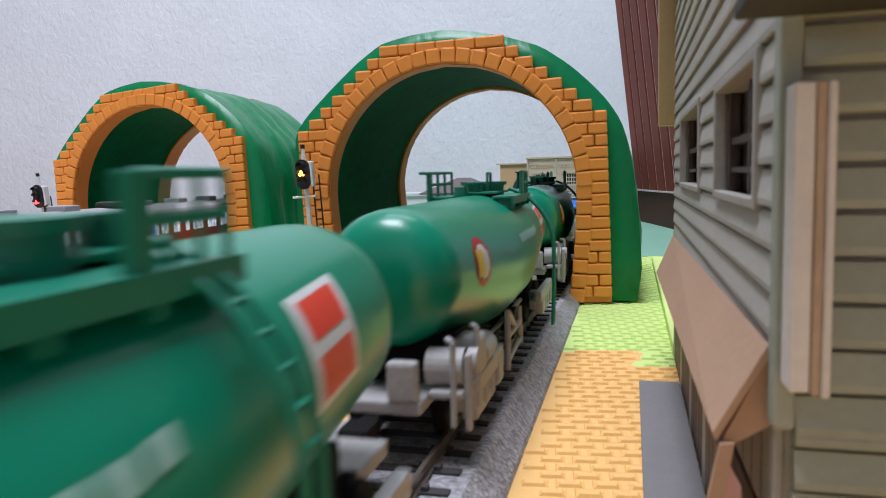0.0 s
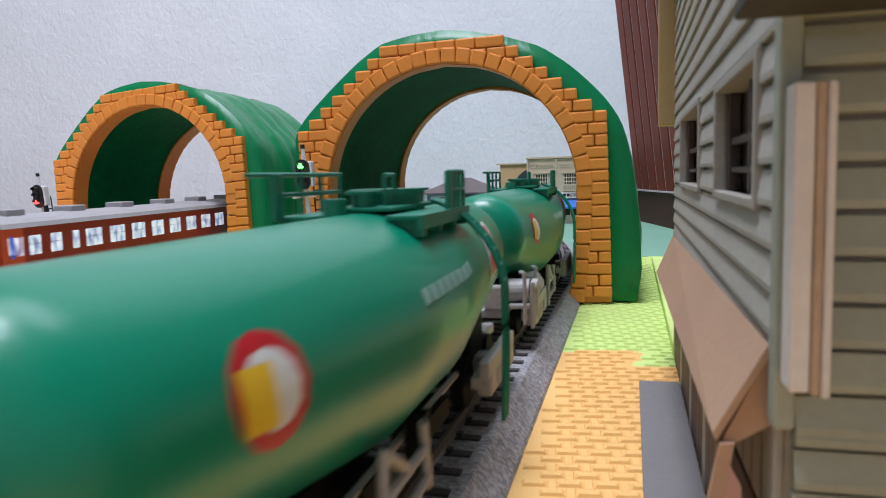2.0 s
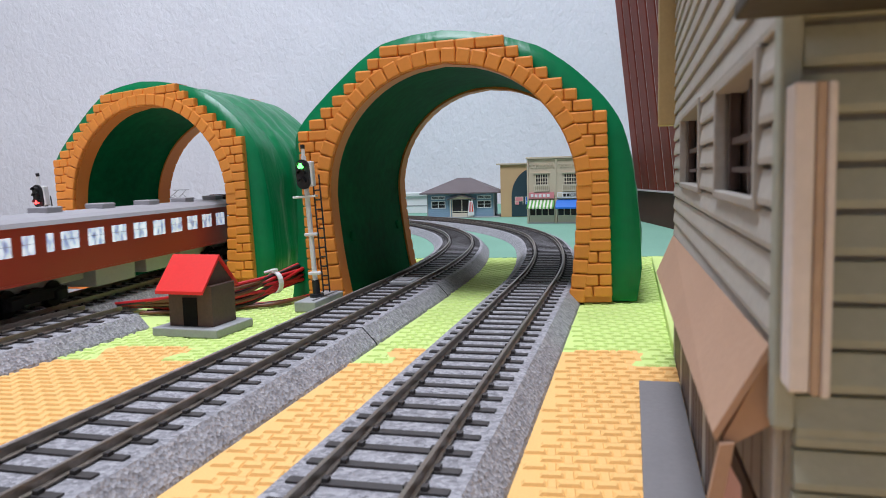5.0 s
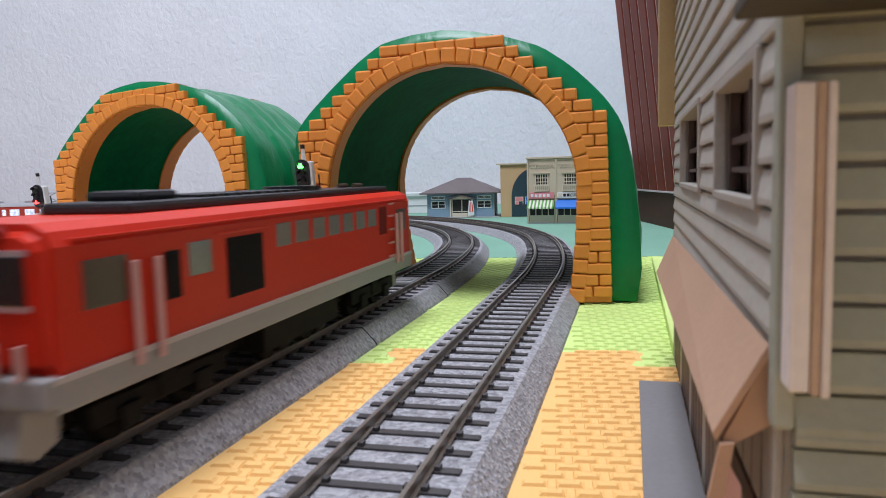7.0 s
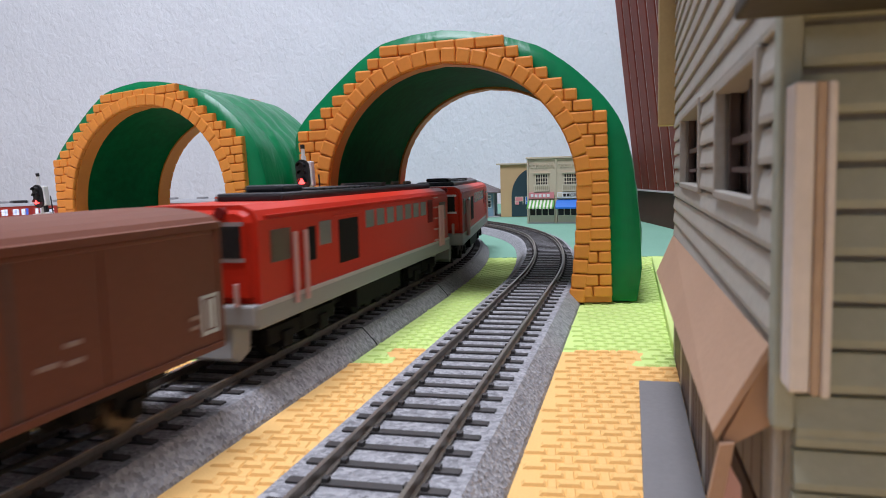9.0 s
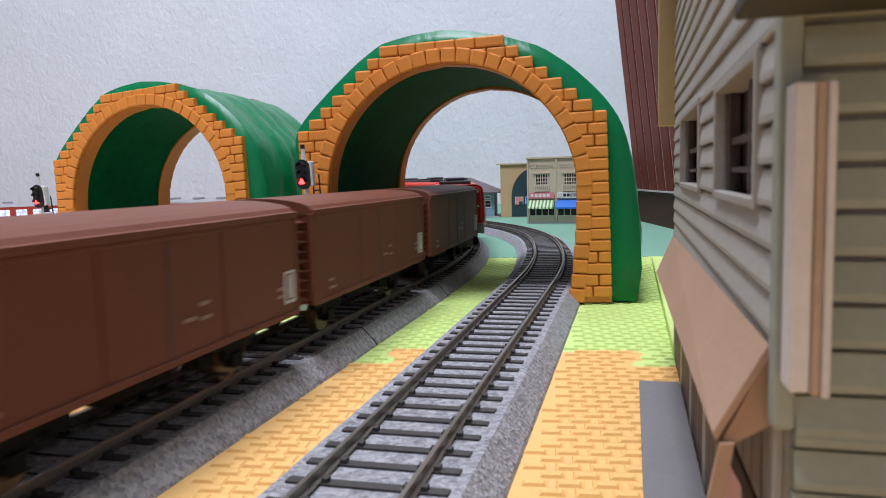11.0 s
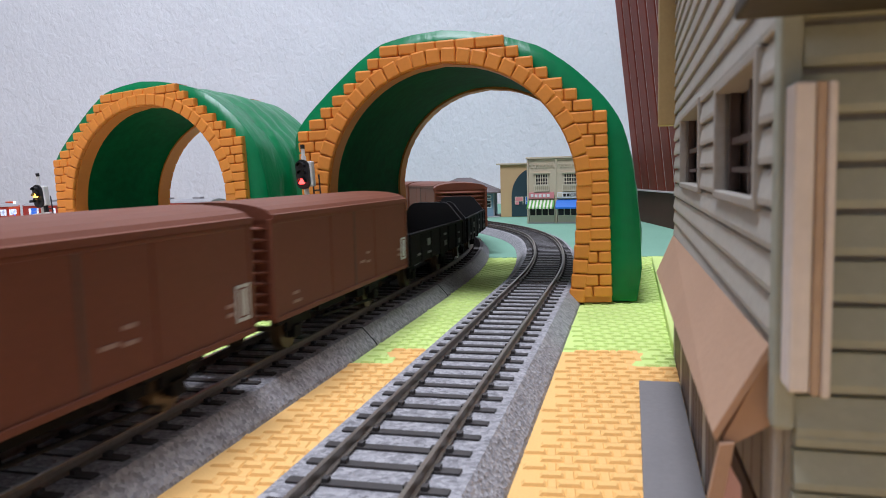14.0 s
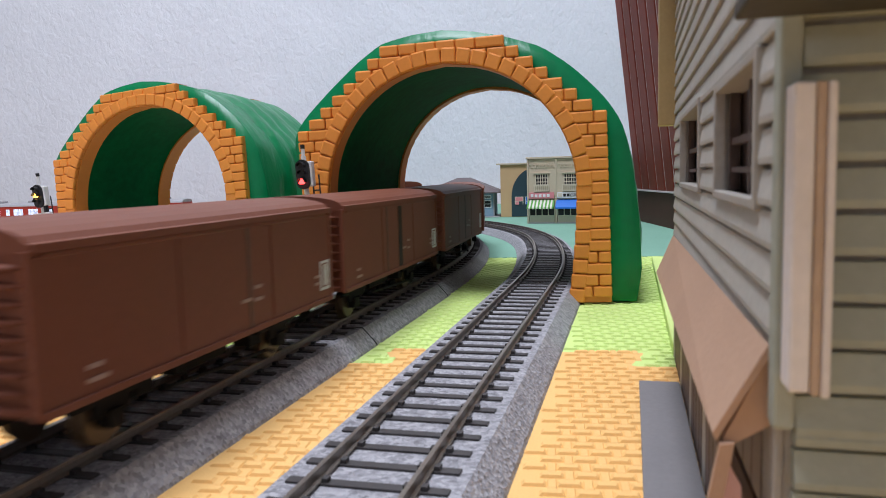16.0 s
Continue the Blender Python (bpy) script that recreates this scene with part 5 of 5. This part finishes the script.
def ochre_building():
    ob = thing("model_building", "ochre model building with dark teal arched panel", "model building", pose(0.078, 0.968, 0.00055, 0, 0, -12))
    part("wall", cubes((0, 92, 0, 60, 0, 68.5), bevel=0.4), SHOP_O, ob, "ochre plaster wall")
    part("roof", cubes((-5, 97, -3, 64, 68.5, 70.6), bevel=0.3), SHOP_T, ob)
    bm = bmesh.new()
    pts = [(14.5, 0.5)] + [(46 - 31.5 * math.cos(t), 26 + 38 * math.sin(t)) for t in [math.pi / 2 * k / 14 for k in range(15)]] + [(92, 64), (92, 0.5)]
    prism(bm, pts, -0.8, 0.1, "y")
    panel = part("arched_panel", bm, SHOP_D, ob, "dark teal arched panel")
    for i, x in enumerate((19, 32.5)):
        post = part("poster", cubes((x, x + 11.0, -1.3, -0.85, 16.5, 26.5)), (CREAM_W, PALE)[i], ob, "small bright poster")
        part("poster_field", cubes((x + 0.8, x + 10.2, -1.5, -1.25, 21.0, 26.0), (x + 0.8, x + 5.0, -1.5, -1.25, 16.2, 20.2)), (SIGN_P, AWN_B)[i], post)
        part("poster_field", cubes((x + 5.4, x + 10.2, -1.5, -1.25, 16.2, 20.2)), (SHOP_D, STN_B)[i], post)
    return ob


ochre_building()


def station():
    ob = thing("model_station", "pale blue model station with dark hipped roof", "model station", pose(-0.0195, 0.988, 0.00055, 0, 0, -9))
    W, D, H = 90.0, 58.0, 32.0
    core = part("wall", cubes((0, W, 0.8, D, 0, H)), STN_B, ob, "pale blue clapboard wall")
    for k in range(12):
        part("clapboard", cubes((0, W, 0.3, 0.9, k * 2.6 + 0.1, k * 2.6 + 2.4), bevel=0.15), STN_B, core)
    part("corner_trim", cubes((-0.6, 0.9, 0, 1.2, 0, H), (W - 0.9, W + 0.6, 0, 1.2, 0, H)), CONCRETE, ob)
    bm = bmesh.new()
    base = [bm.verts.new(p) for p in ((-9, -9, 33.5), (W + 9, -9, 33.5), (W + 9, D + 9, 33.5), (-9, D + 9, 33.5))]
    low = [bm.verts.new(p) for p in ((-9, -9, 31.8), (W + 9, -9, 31.8), (W + 9, D + 9, 31.8), (-9, D + 9, 31.8))]
    r0, r1 = bm.verts.new((38, D / 2, 53)), bm.verts.new((56, D / 2, 53))
    for f in ((base[0], base[1], r1, r0), (base[1], base[2], r1), (base[2], base[3], r0, r1), (base[3], base[0], r0), low):
        bm.faces.new(f)
    for i in range(4):
        bm.faces.new((low[i], low[(i + 1) % 4], base[(i + 1) % 4], base[i]))
    part("roof", bm, STN_R, ob, "dark brown hipped roof")
    porch = bmesh.new()
    prism(porch, [(28, 25.0), (47, 31.0), (66, 25.0), (66, 23.6), (47, 29.4), (28, 23.6)], -8, 1, "y")
    por = part("porch_roof", porch, STN_R, ob, "small gabled porch roof")
    bm = bmesh.new()
    prism(bm, [(31, 24.6), (47, 29.6), (63, 24.6)], -6.2, -5.4, "y")
    part("porch_gable", bm, SHOP_T, por)
    for x in (31.5, 61.3):
        part("porch_post", cubes((x, x + 1.2, -6.5, -5.3, 0, 24.6)), CREAM_W, por)
    part("doorway", cubes((34, 60, -0.2, 0.4, 0.5, 24)), PANE_D, ob, "dark glazed doorway")
    part("door_frame", cubes((33.4, 34.4, -0.6, 0.3, 0, 24), (59.6, 60.6, -0.6, 0.3, 0, 24), (46.4, 47.4, -0.6, 0.3, 0, 24), (34, 60, -0.6, 0.3, 7.5, 8.4), (34, 60, -0.6, 0.2, 0, 6.0)), CREAM_W, ob, "cream door frame")
    for x in (6, 68):
        for z0, z1 in ((13, 22), (25, 28.5)):
            win = part("window", cubes((x, x + 18, 0.0, 0.5, z0, z1)), PANE_D, ob, "dark window with white bars")
            part("window_frame", cubes((x - 0.6, x + 18.6, -0.4, 0.3, z1 - 0.5, z1 + 0.5), (x - 0.6, x + 18.6, -0.4, 0.3, z0 - 0.5, z0 + 0.5), (x - 0.6, x + 0.4, -0.4, 0.3, z0, z1), (x + 17.6, x + 18.6, -0.4, 0.3, z0, z1), (x + 8.5, x + 9.5, -0.4, 0.3, z0, z1), (x, x + 18, -0.4, 0.2, (z0 + z1) / 2 - 0.3, (z0 + z1) / 2 + 0.3)), WHITE, win)
    part("plinth", cubes((-5, W + 8, -10, D, 0, 1.0), bevel=0.2), CONCRETE, ob)
    return ob


station()
for i, (x, tilt) in enumerate(((55.5, 6), (60.5, -5))):
    ban = thing("banner", "small white and red upright banner by the station", "banner", pose((-19.5 + x) * MM, 0.968, 0.0006, 0, tilt, -9), "station banners")
    cloth = part("cloth", cubes((-2.2, 2.2, -0.2, 0.2, 3, 22.5)), WHITE, ban)
    part("banner_field", cubes((-1.2, 1.4, -0.4, 0.4, 8, 21)), (SIGN_P, RED_DECAL)[i], cloth)
    part("pole", rods([((-2.5, 0, 0), (-2.5, 0, 23.5))], 0.4, 6), CONCRETE, ban)

depot = thing("model_shed", "long plain white model shed", "model shed", pose(-0.165, 1.135, 0.00055, 0, 0, -4))
part("wall", cubes((48, 145, 0, 60, 0, 26), bevel=0.4), WHITE, depot)
part("roof", cubes((45, 148, -4, 64, 26, 31), bevel=0.6), PALE, depot)
part("band", cubes((48, 145, -0.6, 0.2, 11, 12.2)), CONCRETE, depot)


# ---- lacquered slatted rack at the layout's edge ----
def rack():
    ob = thing("slatted_rack", "dark red lacquered slatted rack standing on the felt", "rack", pose(0.223, 0.834, 0.00055, 0, 0, -91))
    part("plinth", cubes((0, 300, 0, 34, 0, 34), bevel=0.6), CAB_BASE, ob, "dark glossy plinth")
    part("ledge", cubes((-3, 302, -3, 34, 34.2, 36.0), bevel=0.4), CAB_GAP, ob, "pale ledge strip")
    x, k = 0.0, 0
    while x < 270:
        w = 24.0
        for name, a, b, y0, y1, mat in (("slat", x, x + w, -1.5, 6.0, CABINET), ("slat_edge", x + w + 0.1, x + w + 1.8, -0.2, 6.0, CAB_GAP)):
            bm = bmesh.new()
            box(bm, a, b, y0, y1, 36.4, 300, bevel=0.4)
            for v in bm.verts:
                v.co.y -= 0.112 * (v.co.z - 36.4)
            part(name, bm, mat, ob)
        x += w + 6.0
        k += 1
    bm = bmesh.new()
    box(bm, -1, 300, 6.2, 14, 36.4, 300)
    for v in bm.verts:
        v.co.y -= 0.112 * (v.co.z - 36.4)
    part("back_panel", bm, CAB_BASE, ob)
    return ob


rack()

# ---- signals ----
LENSES = []


def signal(label, m, height, lean, spans, dark_mast):
    ob = thing("railway_signal", label, "railway signal", m @ pose(0, 0, 0, 0, lean, 0), "colour light signals")
    part("mast", rods([((0, 0, 6.0), (0, 0, height - 5))], 1.15, 14), WHITE, ob, "white mast")
    part("mast_foot", rods([((0, 0, 0), (0, 0, 1.4))], 3.2, 14), BLACK, ob)
    part("mast_socket", rods([((0, 0, 1.4), (0, 0, 7.5))], 1.6, 14), BLACK, ob)
    if dark_mast:
        part("mast_back", cubes((1.0, 2.4, -0.6, 0.6, 4, height - 16)), BLACK, ob)
    for z in (height * 0.157, height * 0.414):
        part("clamp", cubes((-2.6, 3.4, -1.6, 1.6, z - 0.7, z + 0.7), bevel=0.4), WHITE, ob)
    part("platform", cubes((-6.5, 4.5, -1.4, 1.6, height * 0.655, height * 0.655 + 1.0), bevel=0.3), WHITE, ob, "white walkway plate")
    part("ladder", rods([((3.4, 0, 2), (3.4, 0, height * 0.8)), ((6.4, 0, 2), (6.4, 0, height * 0.8))] + [((3.4, 0, 5 + 4.2 * k), (6.4, 0, 5 + 4.2 * k)) for k in range(int(height * 0.8 / 4.2) - 1)], 0.35, 6), BLACK, ob, "thin black ladder")
    part("finial", rods([((0, 0, height - 5), (0, 0, height - 1.5))], 0.8, 10), WHITE, ob)
    part("cap", rods([((0, 0, height - 1.8), (0, 0, height))], 1.0, 10), BLACK, ob)
    zc = height - 13.0
    bm = bmesh.new()
    pts = [(3.1 * math.cos(t), zc + 3.4 + 3.1 * math.sin(t)) for t in [math.pi * k / 10 for k in range(11)]] + [(-3.1 * math.cos(t), zc - 3.4 - 3.1 * math.sin(t)) for t in [math.pi * k / 10 for k in range(11)]]
    prism(bm, pts, -2.6, -1.6, "y")
    head = part("backboard", bm, BLACK, ob, "black oval signal face")
    part("lamp_case", cubes((0.2, 4.0, -1.6, 2.0, zc - 5.5, zc + 5.5), bevel=0.5), WHITE, ob, "white lamp case")
    for z, mat, times in ((zc + 3.6, LAMP_G, spans[0]), (zc + 0.3, LAMP_Y, spans[1]), (zc - 3.2, LAMP_R, spans[2])):
        bm = bmesh.new()
        for k in range(9):
            t0, t1 = math.pi * (k / 9 - 0.05), math.pi * ((k + 1) / 9 - 0.05)
            q = [(1.9 * math.cos(t), 1.9 * math.sin(t)) for t in (t0, t1)]
            w = [(1.6 * math.cos(t), 1.6 * math.sin(t)) for t in (t0, t1)]
            prism(bm, [(q[0][0] - 0.2, z + q[0][1]), (q[1][0] - 0.2, z + q[1][1]), (w[1][0] - 0.2, z + w[1][1]), (w[0][0] - 0.2, z + w[0][1])], -5.0, -2.6, "y")
        part("hood", bm, BLACK, ob)
        part("dark_glass", rods([((-0.2, -2.9, z), (-0.2, -2.6, z))], 1.5, 14), BLACK, ob)
        bm = bmesh.new()
        for dx, dz in ((-0.62, -0.3), (0.62, -0.3), (0.0, 0.68)):
            rod(bm, (dx, -0.35, dz), (dx, 0.35, dz), 0.74, 12)
        lens = part("lens", bm, mat, ob, "glowing signal lens")
        lens.matrix_basis = pose(-0.2 * MM, -2.0 * MM, z * MM)
        LENSES.append((lens, times))
    return ob


def lit(*changes):
    """Rows for a lens: lit or not from each time on."""
    rows = []
    for i, (t, on) in enumerate(changes):
        if i:
            rows.append((t - 0.034, changes[i - 1][1]))
        rows.append((t, on))
    return rows + [(16.0, changes[-1][1])]


signal("three-lamp signal on white mast with black ladder", plan(-135.4, 297, 5.0), 67.3, -3.3,
       (lit((0, False), (1.7, True), (7.2, False)), lit((0, True), (1.7, False)), lit((0, False), (7.2, True))), False)
signal("three-lamp signal on black and white mast", plan(-318.4, 345, -3.1), 67.6, -5.6,
       (lit((0, False)), lit((0, False), (13.9, True)), lit((0, True), (13.9, False))), True)
block = thing("signal_base", "pale grey plastic signal base block", "base block", plan(-135.4, 297))
part("slab", cubes((-4.6, 5.2, -13.5, 19, 0.5, 4.9), bevel=0.4), CONCRETE, block)
part("groove", cubes((2.0, 3.2, -10, 17, 4.8, 5.2)), ASPHALT, block)
block = thing("signal_base", "small grey plastic signal base", "base block", plan(-316.0, 345))
part("slab", cubes((-8, 9, -10, 10, -8.2, -3.1), bevel=0.3), CONCRETE, block)

# ---- track-side hut with a red roof ----
hut = thing("model_hut", "tiny brown hut with bright red gabled roof", "model hut", plan(-158, 243, 0.5, -3))
part("base", cubes((-14, 14, -12, 12, 0, 3.2), bevel=0.4), CONCRETE, hut, "grey concrete base")
part("wall", cubes((-9.5, 9.5, -7.5, 7.5, 3.2, 18.5), bevel=0.3), HUT_BROWN, hut, "dark brown walls")
part("doorway", cubes((-3, 3, -7.9, -7.4, 3.4, 14)), BLACK_M, hut)
bm = bmesh.new()
prism(bm, [(-11.5, 17.0), (0, 29.4), (11.5, 17.0), (11.5, 15.8), (0, 28.0), (-11.5, 15.8)], -12, 8.5, "x")
part("roof", bm, HUT_RED, hut, "bright red gabled roof")
bm = bmesh.new()
prism(bm, [(-9.0, 18.4), (0, 27.8), (9.0, 18.4)], -9.5, 7.5, "x")
part("gable", bm, HUT_BROWN, hut)

# ---- cables ----
rng = random.Random(4)
for k in range(14):
    u, w = (k + 0.5) / 14, rng.uniform(-1, 1)
    v = min(1.0, max(0.0, u + rng.uniform(-0.35, 0.35)))
    mat, word = ((WIRE_R, "red"), (WIRE_K, "black"), (WIRE_B, "brown"), (WIRE_R, "red"))[k % 4]
    cable = thing("cable", "thin %s cable in a loose bundle" % word, "cable", plan(0, 0), "cable bundle")
    pts = [(-252, 272 + 14 * u, 1.2), (-212, 271 + 10 * v, 2.5 + 3 * (1 - u)), (-180, 272 + 3 * w, 10.0 - 8.5 * u), (-165, 287 + 2.5 * w, 12.8 - 10.5 * u),
           (-156 + 1.6 * w, 298, 14.2 - 6.5 * v), (-153.5 + 1.8 * w, 321, 17.0 - 8.5 * u), (-158, 345 + 4 * w, 14 - 6 * v), (-164, 372, 5), (-166, 412, 1.4)]
    part("wire", tube([(p, q, max(r, 1.2)) for p, q, r in pts], 0.85, 8), mat, cable, smooth=True)
for k in range(3):
    cable = thing("cable", "thin brown cable lying on the lime mat", "cable", plan(0, 0), "cable bundle")
    part("wire", tube([(-205, 268 + 5 * k, 1.4), (-182, 277 + 4 * k, 1.4), (-165, 287 + 3 * k, 1.6), (-152, 296 + 3 * k, 2.2), (-150, 330, 1.5), (-160, 380 + k, 1.5)], 0.8, 8), (WIRE_B, WIRE_K, WIRE_R)[k], cable, smooth=True)
tie = thing("cable_tie", "white plastic cable tie round the bundle", "cable tie", plan(-156.0, 298.0, 11.0, 68))
bm = bmesh.new()
for k in range(16):
    t0, t1 = 6.2832 * k / 16, 6.2832 * (k + 1) / 16
    prism(bm, [(4.5 * math.cos(t), 5.0 * math.sin(t)) for t in (t0, t1)] + [(3.9 * math.cos(t), 4.4 * math.sin(t)) for t in (t1, t0)], -1.2, 1.2, "x")
part("strap", bm, WHITE, tie)
part("lock", cubes((-1.2, 1.2, -1.2, 1.2, 4.6, 6.2), bevel=0.3), WHITE, tie)
part("tail", rods([((0, 0, 5.8), (-3, 3.5, 4.6))], 0.6), WHITE, tie)
cable = thing("cable", "thin red signal cable lying on the sheet", "cable", plan(0, 0))
part("wire", tube([(-500, 450, -7.3), (-442, 431, -6.0), (-412, 424, -0.5), (-396, 416, 0.5), (-387, 408, -3.5), (-380, 400, -7.0), (-356, 378, -7.3), (-328, 350, -7.2)], 0.8, 8), WIRE_R, cable, smooth=True)


# ---- everything that moves ----
def ease(knots, t):
    """Smooth value between (time, value) knots."""
    ts = [k[0] for k in knots]
    i = max(0, min(len(ts) - 2, sum(1 for x in ts if x <= t) - 1))
    (t0, v0), (t1, v1) = knots[i], knots[i + 1]

    def slope(j):
        a, b = max(j - 1, 0), min(j + 1, len(knots) - 1)
        return (knots[b][1] - knots[a][1]) / (knots[b][0] - knots[a][0])
    h, u = t1 - t0, (t - t0) / (t1 - t0)
    return (2 * u ** 3 - 3 * u * u + 1) * v0 + (u ** 3 - 2 * u * u + u) * h * slope(i) + (3 * u * u - 2 * u ** 3) * v1 + (u ** 3 - u * u) * h * slope(i + 1)


def motions():
    times = [k * 0.25 for k in range(65)]
    # tank train, towards the camera on the outer track
    last = [(0.0, 545.0), (1.5, 347.0), (3.0, 146.0), (4.2, -16.5), (6.0, -264.0), (16.0, -1680.0)]
    for k, car in enumerate(TANKS):
        walk(car, [(t, car_pose(LINE_1, ease(last, t) - 175.2 * k, 52.0)) for t in times])
    # freight train, away on the inner track: distance of the first boxcar's front
    lead = [(0.0, -1096.0), (3.5, -613.0), (7.0, -130.0), (9.0, 142.5), (11.3, 469.0), (12.5, 641.0), (14.5, 931.0), (16.0, 1151.0)]
    stock = [(LOCOS[0], 319.0, 62.0), (LOCOS[1], 115.0 - 3.5, 62.0)]
    at = 0.0
    for car in BOXES:
        stock.append((car, at - 57.5, 33.0))
        at -= 123.0
    for car in GONDS:
        stock.append((car, at - 52.5, 27.0))
        at -= 105.0
    for car in TAIL:
        stock.append((car, at - 57.5, 33.0))
        at -= 123.0
    for car, offset, half in stock:
        walk(car, [(t, car_pose(LINE_2, ease(lead, t) + offset, half)) for t in times])
    # railcars, away on the third track: distance of the train's end
    tail = [(0.0, -214.0), (2.0, -56.0), (4.2, 118.0), (7.0, 360.0), (9.0, 548.0), (10.5, 682.0), (11.5, 742.0), (12.5, 772.0), (13.5, 799.0), (16.0, 864.0)]
    for k, car in enumerate(RAILCARS[::-1]):
        walk(car, [(t, car_pose(LINE_3, ease(tail, t) + (126.0, 383.0, 634.0)[k], 82.0)) for t in times])
    # signal lenses come forward in their hoods when lit
    for lens, spans in LENSES:
        home = lens.matrix_basis.copy()
        rows = []
        for t, out in spans:
            rows.append((t, home @ pose(0, (-1.5 if out else 1.2) * MM, 0)))
        walk(lens, rows)


motions()
